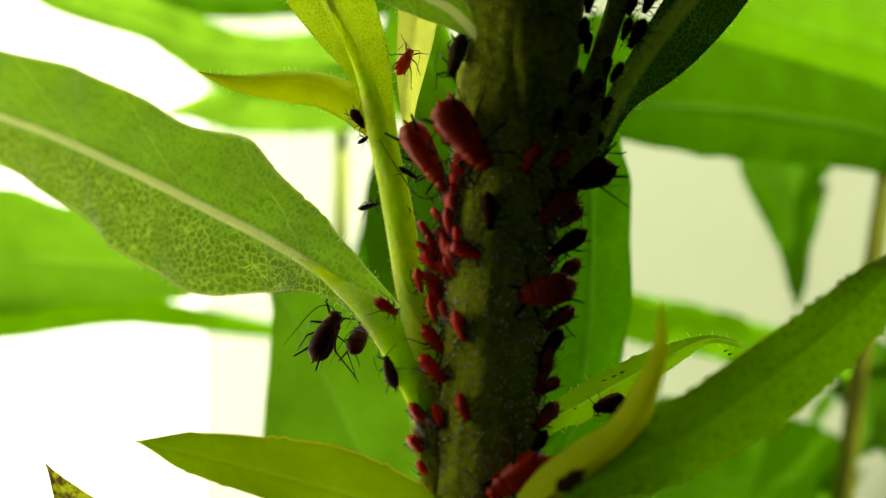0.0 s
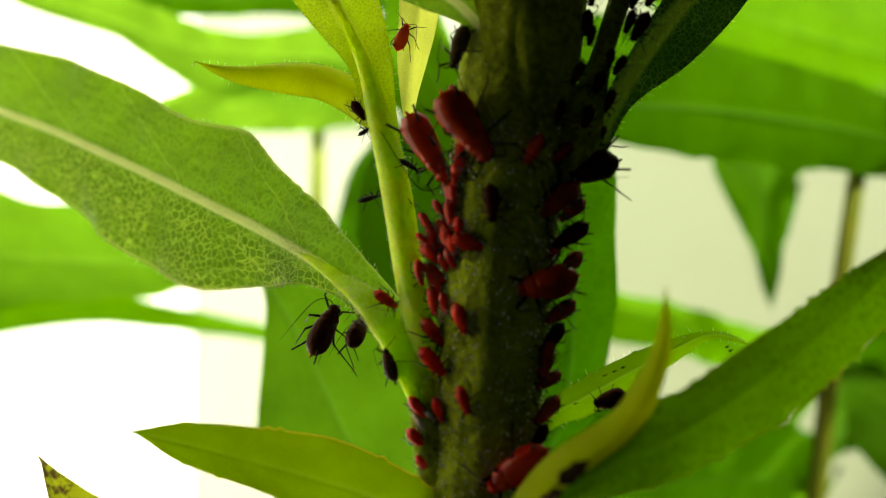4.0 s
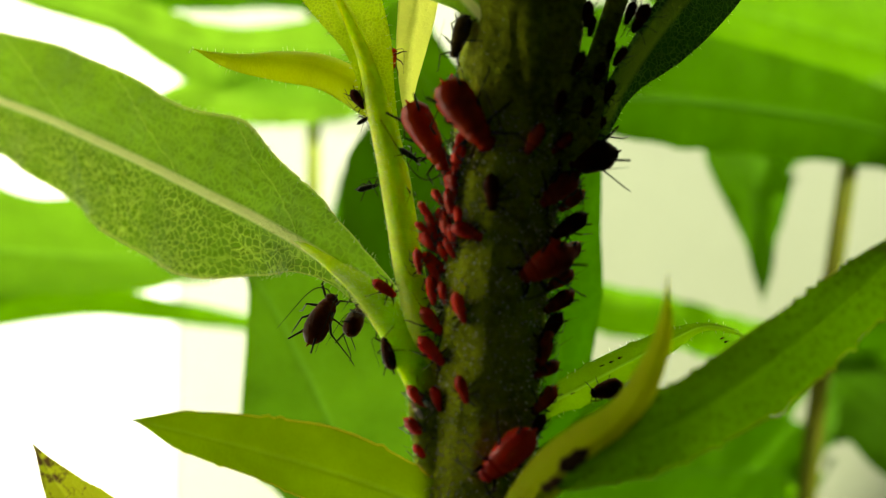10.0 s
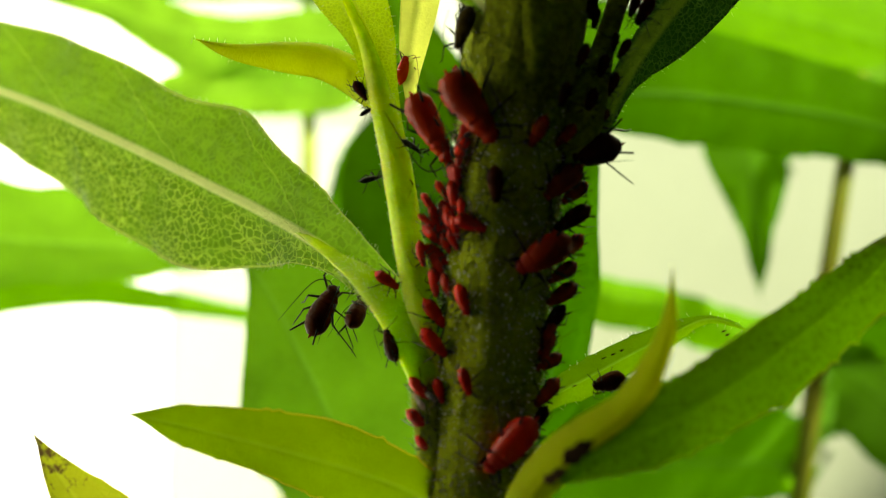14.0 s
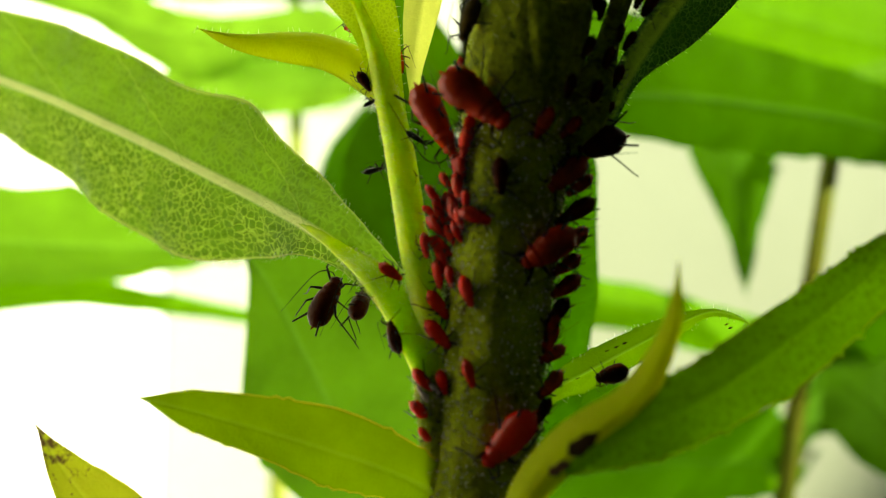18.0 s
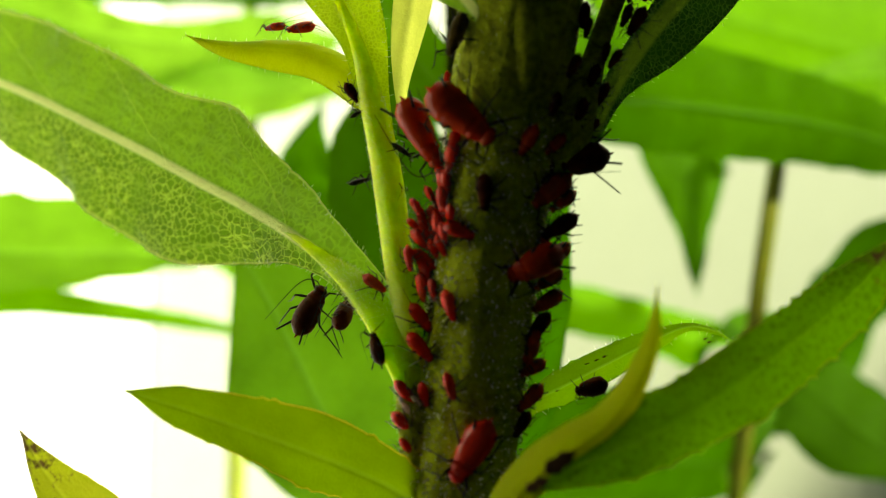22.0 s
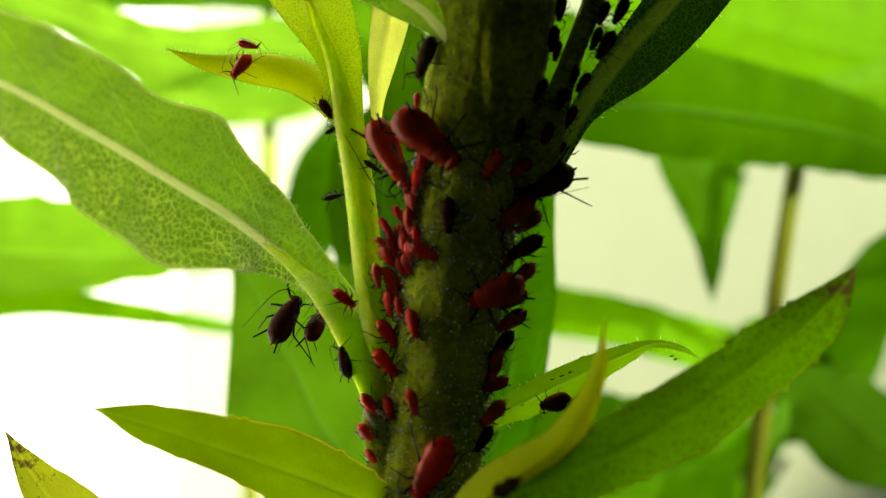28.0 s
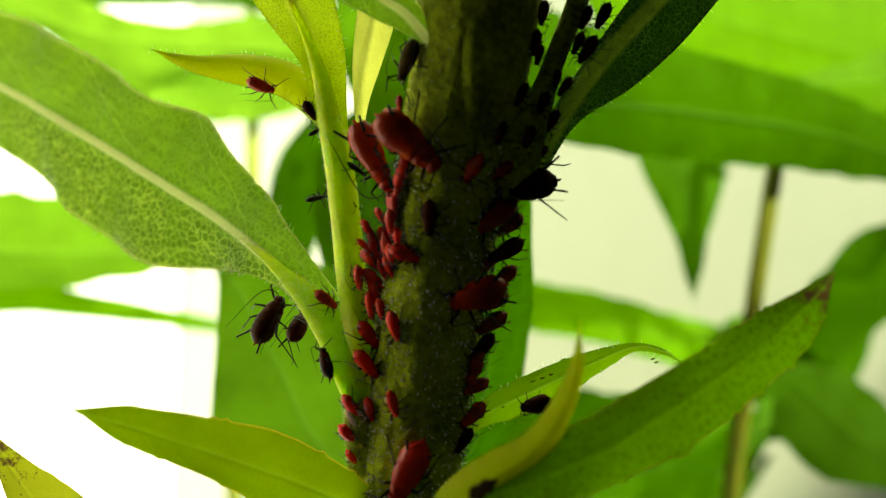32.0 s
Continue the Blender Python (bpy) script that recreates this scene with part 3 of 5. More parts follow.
def stem_axis(z):
    """Centre and radius of the stem at height z, in millimetres."""
    zs = (-1005.0, -60.0, -13.5, -1.8, 4.3, 10.4, 14.0, 30.0)
    xs = (-4.0, 0.0, 2.07, 2.87, 3.45, 4.05, 4.3, 5.0)
    rs = (4.0, 2.9, 2.75, 2.85, 2.95, 3.22, 3.35, 2.6)
    y = 49.0 + 3.0 * max(0.0, (-20.0 - z) / 985.0)
    return Vector((np.interp(z, zs, xs), y, z)), float(np.interp(z, zs, rs))


def stem_part(name, z0, z1, rings, sides):
    sheet, grid = Sheet(), []
    for i in range(rings + 1):
        z = z0 + (z1 - z0) * i / rings
        c, r = stem_axis(z)
        row = []
        for k in range(sides):
            w = 2 * math.pi * k / sides
            q = r * (1 + 0.022 * math.cos(14 * w + 0.05 * z) + 0.03 * noise.noise(Vector((math.cos(w) * 2, math.sin(w) * 2, z * 0.35))))
            row.append(sheet.put(c + Vector((math.cos(w), math.sin(w), 0)) * q, (w * r, z)))
        grid.append(row)
    for a, b in zip(grid, grid[1:]):
        for k in range(sides):
            sheet.f.append((a[k], a[(k + 1) % sides], b[(k + 1) % sides], b[k]))
    sheet.f.append(tuple(grid[-1]))
    sheet.f.append(tuple(grid[0][::-1]))
    return part(name, sheet, STEM, plant, "", BASE)


stem = stem_part("stem", -40.0, 30.0, 150, 48)
stem_part("lower_stem", -1005.0, -40.0, 40, 24)
hairs = Sheet()
rnd = random.Random(4)
for k in range(1900):
    z, w = rnd.uniform(-16, 4) if k < 1650 else rnd.uniform(4, 12), rnd.uniform(0, 2 * math.pi)
    c, r = stem_axis(z)
    d = Vector((math.cos(w), math.sin(w), 0))
    spike(hairs, c + d * r * 0.98, d + Vector((rnd.uniform(-.7, .7), rnd.uniform(-.7, .7), rnd.uniform(-.9, .5))), rnd.uniform(0.16, 0.5), 0.017)
part("stem_hair", hairs, HAIR, stem, "short pale hairs standing off the stem", BASE, kind="stuff")

flecks = Sheet()
for _ in range(1700):
    z, w = rnd.uniform(-16, 6), rnd.uniform(math.pi * 0.95, math.pi * 2.05)
    c, r = stem_axis(z)
    d = Vector((math.cos(w), math.sin(w), 0))
    size = rnd.choice((0.035, 0.045, 0.06, 0.085))
    spike(flecks, c + d * (r * 1.02 + rnd.uniform(0.0, 0.15)), d + Vector((rnd.uniform(-.5, .5), 0, rnd.uniform(-.8, .8))), size * 2.2, size)
part("fleck", flecks, FLECK, stem, "tiny white flecks of wax and hair tips", BASE, kind="stuff")

# side shoot leaning out beside the stem
shoot = sweep(Sheet(), spline([(6.30, 47.70, 2.90), (7.15, 48.00, 6.20), (7.85, 48.40, 8.35), (8.38, 48.60, 10.16), (8.86, 48.70, 11.69), (9.47, 48.90, 13.53), (10.20, 49.20, 16.20)], 40)[0], [0.3, 1.15, 0.95, 0.62, 0.58, 0.6, 0.6], 16)
part("side_shoot", shoot, STEM, plant, "", BASE)
shoot = sweep(Sheet(), spline([(4.67, 46.90, 3.23), (4.35, 46.60, 7.54), (4.06, 46.60, 11.00), (3.81, 47.00, 15.17)], 30)[0], [0.1, 0.8, 0.95, 0.9], 16)
part("side_shoot", shoot, STEM, plant, "", BASE)

# ridge below the two leaf stalks, where they run into the stem
ridge_pts = [(0.47, 48.80, -16.89), (-0.07, 48.50, -13.48), (-0.37, 48.30, -10.73), (-0.79, 48.60, -8.24), (-1.04, 49.20, -6.97)]
ridge = sweep(Sheet(), spline(ridge_pts, 40)[0], [0.9, 1.05, 1.1, 1.1, 0.5], 18, 0.7)
node_ridge = part("node_ridge", ridge, STEM, plant, "", BASE)

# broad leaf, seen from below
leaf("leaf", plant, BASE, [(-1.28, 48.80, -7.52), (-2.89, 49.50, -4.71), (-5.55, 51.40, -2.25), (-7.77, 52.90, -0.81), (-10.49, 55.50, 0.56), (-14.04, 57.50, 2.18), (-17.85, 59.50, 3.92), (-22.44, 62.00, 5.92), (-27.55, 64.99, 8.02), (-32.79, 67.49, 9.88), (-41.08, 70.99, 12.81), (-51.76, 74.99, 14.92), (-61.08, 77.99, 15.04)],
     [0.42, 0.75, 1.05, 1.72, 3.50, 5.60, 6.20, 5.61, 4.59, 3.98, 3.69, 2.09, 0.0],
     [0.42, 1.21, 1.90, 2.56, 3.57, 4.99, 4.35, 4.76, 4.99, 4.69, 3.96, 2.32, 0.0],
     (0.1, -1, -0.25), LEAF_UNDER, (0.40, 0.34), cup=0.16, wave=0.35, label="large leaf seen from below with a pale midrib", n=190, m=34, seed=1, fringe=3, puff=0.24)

# upright folded leaf with its stalk
leaf("leaf", plant, BASE, [(-0.98, 48.80, -6.01), (-1.67, 49.80, -2.43), (-2.30, 50.60, 1.29), (-2.88, 51.00, 4.15), (-3.69, 51.30, 7.35), (-4.60, 51.50, 10.25), (-5.89, 51.60, 12.82), (-7.19, 51.80, 15.44), (-9.33, 53.00, 19.74), (-11.94, 55.99, 25.71)],
     [0.42, 0.56, 0.53, 0.63, 0.82, 0.96, 1.66, 2.25, 2.63, 0.0],
     [0.42, 0.62, 0.63, 0.69, 1.01, 1.72, 2.36, 2.58, 2.30, 0.0],
     (0.05, -1, -0.2), LEAF_PALE, (0.55, 0.40), cup=0.15, fold=0.35, wave=0.1, label="upright yellow-green young leaf, folded along its stalk", n=70, m=10, seed=2, fringe=2)
stalk = sweep(Sheet(), spline([(0.05, 48.80, -9.63), (-1.10, 48.90, -4.81), (-1.76, 49.60, -2.11), (-2.35, 50.40, 1.29), (-2.90, 50.80, 4.13), (-3.67, 51.00, 6.99), (-4.51, 51.20, 9.87), (-5.80, 51.40, 12.61), (-7.17, 51.60, 15.38)], 50)[0], [0.95, 0.9, 0.84, 0.84, 0.84, 0.72, 0.45, 0.25, 0.12], 16)
upright_stalk = part("leaf_stalk", stalk, PETIOLE, plant, "yellow-green fleshy leaf stalk", BASE)
stalk = sweep(Sheet(), spline([(0.02, 48.90, -10.11), (-0.97, 48.30, -7.44), (-2.56, 49.00, -4.97), (-4.16, 50.00, -3.21), (-5.61, 51.10, -2.21), (-7.73, 52.60, -0.81), (-9.61, 54.60, 0.11)], 70)[0], [0.85, 1.15, 1.0, 0.78, 0.44, 0.24, 0.08], 16, 0.45)
broad_stalk = part("leaf_stalk", stalk, PETIOLE_GREEN, plant, "yellow-green fleshy leaf stalk", BASE)

def fuzz(parent, pts, radii, count, seed):
    """Short pale hairs standing off a stalk."""
    rnd, sheet = random.Random(seed), Sheet()
    line = spline(pts, 60)[0]
    for _ in range(count):
        i = rnd.randrange(len(line) - 1)
        t = (line[i + 1] - line[i]).normalized()
        a = t.orthogonal().normalized()
        a.rotate(Matrix.Rotation(rnd.uniform(0, 2 * math.pi), 3, t))
        r = eased(radii, i / 60 * (len(radii) - 1))
        spike(sheet, line[i].lerp(line[i + 1], rnd.random()) + a * r * 0.95, a + t * rnd.uniform(-0.6, 0.6), rnd.uniform(0.10, 0.26), 0.012)
    part("fuzz", sheet, HAIR, parent, "fine pale hairs on the stalk", BASE, kind="stuff")


fuzz(node_ridge, ridge_pts[1:4], [1.05, 1.1, 1.1], 900, 63)
fuzz(upright_stalk, [(-1.10, 48.90, -4.81), (-1.76, 49.60, -2.11), (-2.35, 50.40, 1.29), (-2.90, 50.80, 4.13), (-3.67, 51.00, 6.99)], [0.88, 0.84, 0.84, 0.84, 0.7], 1500, 61)
fuzz(broad_stalk, [(-0.97, 48.50, -7.17), (-2.56, 49.10, -4.98), (-4.17, 50.20, -3.23), (-5.63, 51.30, -2.22)], [0.95, 0.94, 0.8, 0.5], 1100, 62)

# small curled leaf pointing away
leaf("leaf", plant, BASE, [(-3.57, 51.30, 6.08), (-4.37, 51.80, 7.74), (-5.58, 52.30, 8.85), (-7.31, 52.60, 9.55), (-9.30, 52.80, 9.75), (-11.63, 53.00, 9.82), (-13.13, 53.10, 10.04), (-14.47, 53.20, 10.39)],
     [0.38, 0.92, 1.12, 1.05, 0.95, 0.62, 0.34, 0.0],
     [0.38, 0.80, 1.05, 1.05, 0.95, 0.55, 0.28, 0.0],
     (0, -1, 0.1), LEAF_CURL, (0.2, 0.08), cup=1.3, label="small curled yellow-green leaf with a pointed tip", n=44, m=8, seed=3, fringe=1)

# pale leaf lit from behind
leaf("leaf", plant, BASE, [(-2.02, 52.50, 6.38), (-2.04, 52.80, 8.22), (-1.89, 53.20, 10.58), (-1.54, 53.80, 13.37), (-1.33, 54.60, 16.95), (-1.19, 56.00, 20.85)],
     [0.20, 0.46, 0.85, 1.14, 1.27, 0.0], [0.26, 0.46, 0.89, 1.17, 1.27, 0.0],
     (0.1, -1, 0), LEAF_GLOW, cup=0.15, label="narrow pale yellow leaf lit from behind", n=40, m=7, seed=4)
# top leaf that comes towards the light in front of it
leaf("leaf", plant, BASE, [(1.91, 47.00, 10.81), (0.46, 47.20, 12.31), (-1.16, 47.60, 13.30), (-3.13, 48.50, 14.76), (-5.71, 50.00, 18.00)],
     [0.35, 0.87, 1.12, 1.19, 0.0], [0.35, 0.87, 1.18, 1.19, 0.0],
     (0.1, -1, -0.1), LEAF_UNDER, cup=0.25, label="short green leaf close to the stem", n=40, m=8, seed=5, fringe=1)
# veined leaf on the shaded side, that shade put into its dark colour
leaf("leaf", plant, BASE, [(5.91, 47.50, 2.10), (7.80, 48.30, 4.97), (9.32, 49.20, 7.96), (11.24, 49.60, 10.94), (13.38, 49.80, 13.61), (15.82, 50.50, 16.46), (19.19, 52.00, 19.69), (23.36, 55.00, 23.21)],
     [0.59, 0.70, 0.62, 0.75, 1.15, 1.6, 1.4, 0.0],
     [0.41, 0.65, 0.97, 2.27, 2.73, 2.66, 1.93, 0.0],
     (-0.2, -1, -0.35), LEAF_SHADE, (0.62, 0.5), cup=0.22, wave=0.1, label="green leaf with a net of pale veins, darkened for shade", n=70, m=12, seed=6, fringe=1)
# thin arched leaf
leaf("leaf", plant, BASE, [(4.69, 48.60, -10.50), (5.81, 49.20, -9.26), (7.70, 49.80, -8.35), (10.02, 50.30, -7.19), (12.58, 50.80, -5.94), (14.77, 51.20, -5.07), (16.64, 51.60, -5.33), (18.06, 52.00, -6.14)],
     [0.30, 0.61, 0.93, 0.93, 0.66, 0.25, 0.19, 0.0],
     [0.30, 0.61, 0.96, 0.93, 0.66, 0.25, 0.19, 0.0],
     (0.1, -1, 0.3), LEAF_ARC, (0.12, 0.06), cup=0.3, wave=0.1, label="thin arching green leaf", n=50, m=7, seed=7, teeth=0.1, fringe=1)
# horn shaped young leaf in front
leaf("leaf", plant, BASE, [(3.15, 44.00, -15.64), (3.73, 42.50, -13.08), (4.80, 41.30, -11.12), (6.15, 40.40, -9.63), (7.66, 39.80, -8.23), (8.66, 39.30, -6.42), (9.25, 38.90, -4.31), (9.22, 38.60, -1.81)],
     [0.84, 0.96, 1.02, 0.94, 0.74, 0.58, 0.34, 0.0],
     [0.84, 0.96, 1.07, 0.99, 0.84, 0.60, 0.34, 0.0],
     (-0.1, -1, 0.1), LEAF_HORN, (0.1, 0.05), cup=0.9, label="pointed young yellow-green leaf bent like a horn", n=46, m=8, seed=8)
scar = sweep(Sheet(), spline([(4.96, 39.90, -10.65), (5.47, 39.50, -10.05), (6.18, 39.30, -9.46)], 14)[0], [0.05, 0.30, 0.42, 0.30, 0.36, 0.2, 0.04], 12, 0.18)
part("scar", scar, SCAR, plant, "dark brown scar on the leaf base", BASE)
scar = sweep(Sheet(), spline([(4.34, 41.00, -11.78), (4.77, 40.40, -11.23), (5.16, 40.10, -10.95)], 12)[0], [0.04, 0.3, 0.2, 0.26, 0.05], 12, 0.18)
part("scar", scar, SCAR, plant, "dark brown scar on the leaf base", BASE)
# large front leaf
leaf("leaf", plant, BASE, [(3.95, 43.54, -12.95), (5.76, 41.05, -10.97), (8.83, 39.72, -9.13), (11.80, 39.68, -7.36), (14.72, 40.26, -5.48), (17.79, 41.04, -3.31), (20.18, 41.83, -1.42), (22.17, 42.46, 0.86)],
     [0.33, 0.68, 1.47, 1.52, 1.51, 1.32, 0.97, 0.0],
     [0.33, 0.78, 1.52, 1.78, 1.98, 1.85, 1.34, 0.0],
     (0.1, -1, 0.3), LEAF_FRONT, (0.22, 0.1), cup=0.35, wave=0.3, label="long green leaf with a brown withered tip", n=90, m=12, seed=9, teeth=0.12)
# dark specks on the arching leaf
for k, q in enumerate([(8.81, 49.9, -7.16), (9.36, 50.0, -6.95), (9.84, 50.1, -6.74), (7.15, 49.6, -8.66), (15.87, 51.2, -5.69), (16.13, 51.3, -5.89), (8.51, 49.5, -9.03)]):
    line = [Vector(q) + Vector((-0.14, -0.02, -0.06)), Vector(q) + Vector((0, -0.06, 0)), Vector(q) + Vector((0.14, -0.02, 0.05))]
    part("speck", sweep(Sheet(), spline(line, 6)[0], [0.015, 0.04 + 0.015 * (k % 3), 0.03, 0.015], 7, 0.6), SCAR, plant, "small dark speck on the leaf", BASE)
# unseen upper leaves, added as a dense crown to shade the stem
shade_crown = [(turn, size, rise) for rise, turns, size in ((0.0, (240, 252, 264, 277, 294, 312, 335, 0), 86), (0.5, (236, 247, 259, 271, 286, 303, 322, 345, 15), 92), (1.0, (243, 254, 266, 279, 296, 315, 340, 5), 90), (0.1, (160, 178, 196, 214, 230), 50), (1.1, (150, 172, 194, 214), 34)) for turn in turns]
for k, (turn, size, rise) in enumerate(shade_crown):
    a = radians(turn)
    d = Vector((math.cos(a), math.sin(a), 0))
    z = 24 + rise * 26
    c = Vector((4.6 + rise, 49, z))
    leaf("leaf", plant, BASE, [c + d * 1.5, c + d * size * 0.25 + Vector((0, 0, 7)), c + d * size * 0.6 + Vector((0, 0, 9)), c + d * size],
         [1.2, 7.5, 10.5, 0.0], [1.2, 7.5, 10.5, 0.0], (0, 0, 1), LEAF_SCREEN, (0.5, 0.2), cup=0.2, wave=0.4, n=30, m=6, seed=20 + k)

# two low leaves that sway by themselves
low_leaf = leaf("leaf", plant, BASE, [(1.37, 48.50, -15.73), (-1.90, 47.60, -13.76), (-5.36, 47.00, -12.42), (-9.63, 46.50, -11.14), (-13.03, 46.30, -10.29), (-15.78, 46.30, -9.71)],
     [0.60, 1.77, 2.15, 1.84, 1.09, 0.0],
     [0.60, 1.77, 2.10, 1.79, 0.97, 0.0],
     (0.0, -1, -0.3), LEAF_LOW, (0.25, 0.1), cup=0.15, wave=0.2, label="broad yellow-green leaf, rim painted as if sunlit", n=60, m=10, seed=10, teeth=0.06)
leaf("leaf", plant, BASE, [(1.69, 49.01, -29.70), (-5.54, 48.50, -26.70), (-13.65, 48.50, -20.69), (-17.66, 48.80, -16.43), (-19.92, 49.00, -13.77), (-21.49, 49.20, -11.45)],
     [0.61, 2.40, 2.70, 2.19, 1.09, 0.0], [0.61, 2.40, 2.70, 2.19, 1.03, 0.0],
     (0.0, -1, -0.2), LEAF_WORN, (0.25, 0.08), cup=0.15, label="yellow-green leaf with a browned tip", n=50, m=8, seed=11, teeth=0.06)

# ---- plants behind ----
sway_far, sway_mid, sway_near = [], [], []


def far_stem(pts, radii, label="slim green goldenrod stem", skin=STEM_FAR):
    p0 = pts[0]
    g = thing("goldenrod_plant", (p0[0], p0[1], p0[2]), label, "plant", "goldenrod behind")
    part("stem", sweep(Sheet(), spline(pts, 40)[0], radii, 12), skin, g, "", p0)
    sway_far.append(g)
    return g, p0


def far_leaf(g, p0, spine, left, right, facing, material, seed, cup=0.15, wave=0.4, teeth=0.05, label=""):
    return leaf("leaf", g, p0, spine, left, right, facing, material, (0.35, 0.15), cup=cup, wave=wave, teeth=teeth, label=label, n=46, m=7, seed=seed)


# stem behind on one side, with its leaves
g, p0 = far_stem([(-28, 150, -1005), (-19.45, 140.01, -91.80), (-15.94, 136.00, -21.80), (-15.24, 135.00, 3.45), (-15.07, 134.99, 20.17), (-15.41, 134.99, 53.62), (-16.84, 139.98, 98.96)], [3.0, 2.4, 2.3, 2.2, 2.0, 1.5, 0.8], "pale green goldenrod stem with blurred leaves", STEM_PALE)
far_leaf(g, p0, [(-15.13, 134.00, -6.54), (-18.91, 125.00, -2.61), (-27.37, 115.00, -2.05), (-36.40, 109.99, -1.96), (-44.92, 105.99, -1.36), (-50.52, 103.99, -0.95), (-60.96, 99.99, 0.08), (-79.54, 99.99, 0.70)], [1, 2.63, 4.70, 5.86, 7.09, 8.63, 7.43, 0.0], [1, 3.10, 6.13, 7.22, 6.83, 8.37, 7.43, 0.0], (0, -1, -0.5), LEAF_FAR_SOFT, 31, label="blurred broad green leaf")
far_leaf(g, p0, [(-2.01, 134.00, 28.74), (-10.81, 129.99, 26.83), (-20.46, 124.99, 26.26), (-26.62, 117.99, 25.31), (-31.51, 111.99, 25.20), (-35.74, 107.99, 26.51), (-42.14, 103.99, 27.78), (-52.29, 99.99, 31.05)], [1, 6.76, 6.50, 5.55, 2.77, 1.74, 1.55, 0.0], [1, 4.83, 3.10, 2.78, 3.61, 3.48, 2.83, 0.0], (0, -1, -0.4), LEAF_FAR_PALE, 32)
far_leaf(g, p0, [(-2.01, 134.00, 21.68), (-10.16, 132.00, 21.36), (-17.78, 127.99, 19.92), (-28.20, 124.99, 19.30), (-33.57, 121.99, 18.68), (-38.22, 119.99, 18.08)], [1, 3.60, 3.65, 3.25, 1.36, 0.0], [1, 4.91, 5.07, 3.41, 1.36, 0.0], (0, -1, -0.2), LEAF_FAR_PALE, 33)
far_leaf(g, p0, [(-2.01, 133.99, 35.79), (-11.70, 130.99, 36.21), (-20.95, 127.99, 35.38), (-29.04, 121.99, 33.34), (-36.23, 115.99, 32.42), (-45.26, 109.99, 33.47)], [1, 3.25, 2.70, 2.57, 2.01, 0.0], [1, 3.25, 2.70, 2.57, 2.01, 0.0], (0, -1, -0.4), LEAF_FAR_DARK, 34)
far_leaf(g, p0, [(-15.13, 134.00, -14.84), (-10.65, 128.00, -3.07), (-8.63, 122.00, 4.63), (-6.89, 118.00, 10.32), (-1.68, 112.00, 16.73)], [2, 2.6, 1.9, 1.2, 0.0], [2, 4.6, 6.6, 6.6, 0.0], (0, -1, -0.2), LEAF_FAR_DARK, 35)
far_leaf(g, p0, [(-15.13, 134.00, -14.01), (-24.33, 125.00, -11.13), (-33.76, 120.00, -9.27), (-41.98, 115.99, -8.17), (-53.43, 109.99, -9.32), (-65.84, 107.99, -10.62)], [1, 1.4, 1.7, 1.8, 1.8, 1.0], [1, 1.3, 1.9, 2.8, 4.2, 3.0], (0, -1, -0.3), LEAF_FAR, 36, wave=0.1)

# stem behind on the other side
g, p0 = far_stem([(30, 116, -1005), (33.0, 114.0, -600), (37.0, 112.0, -300), (41.5, 110.0, -140), (45.3, 108.5, -64.0), (47.6, 107.6, -24.0), (50.4, 107.5, -3.5), (53.0, 108.2, 10.5), (54.5, 109.2, 18.5)], [2.3, 2.1, 1.9, 1.7, 1.5, 1.4, 1.35, 1.3, 1.0])
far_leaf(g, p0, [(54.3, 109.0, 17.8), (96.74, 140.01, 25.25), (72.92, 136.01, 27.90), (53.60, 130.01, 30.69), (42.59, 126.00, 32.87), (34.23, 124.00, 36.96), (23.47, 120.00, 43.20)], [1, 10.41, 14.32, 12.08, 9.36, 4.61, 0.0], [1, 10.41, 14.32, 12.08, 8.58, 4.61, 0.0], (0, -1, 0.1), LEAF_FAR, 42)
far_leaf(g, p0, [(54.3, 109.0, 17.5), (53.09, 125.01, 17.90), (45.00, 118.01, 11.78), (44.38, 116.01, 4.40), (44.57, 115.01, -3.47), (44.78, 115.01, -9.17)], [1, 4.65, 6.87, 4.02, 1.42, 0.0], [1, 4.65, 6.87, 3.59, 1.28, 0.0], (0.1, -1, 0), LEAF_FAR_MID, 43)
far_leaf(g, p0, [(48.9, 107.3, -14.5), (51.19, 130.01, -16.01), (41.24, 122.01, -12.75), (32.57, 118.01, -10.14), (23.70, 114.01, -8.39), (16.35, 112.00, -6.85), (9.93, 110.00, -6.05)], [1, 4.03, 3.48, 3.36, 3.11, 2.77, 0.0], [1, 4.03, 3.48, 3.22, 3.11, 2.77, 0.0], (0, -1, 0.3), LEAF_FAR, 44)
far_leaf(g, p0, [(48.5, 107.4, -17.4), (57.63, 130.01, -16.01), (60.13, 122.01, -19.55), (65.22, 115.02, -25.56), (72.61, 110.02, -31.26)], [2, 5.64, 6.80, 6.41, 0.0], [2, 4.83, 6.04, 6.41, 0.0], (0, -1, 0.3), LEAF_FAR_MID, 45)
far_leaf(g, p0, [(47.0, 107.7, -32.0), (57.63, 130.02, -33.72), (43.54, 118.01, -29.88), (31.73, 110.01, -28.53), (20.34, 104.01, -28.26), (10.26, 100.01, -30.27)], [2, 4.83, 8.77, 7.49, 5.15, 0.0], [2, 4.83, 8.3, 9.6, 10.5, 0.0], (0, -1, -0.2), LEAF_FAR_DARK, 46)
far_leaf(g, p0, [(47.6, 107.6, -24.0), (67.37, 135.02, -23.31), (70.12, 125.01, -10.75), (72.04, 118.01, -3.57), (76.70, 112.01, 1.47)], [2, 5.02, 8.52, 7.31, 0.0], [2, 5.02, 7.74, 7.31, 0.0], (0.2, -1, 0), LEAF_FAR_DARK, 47)
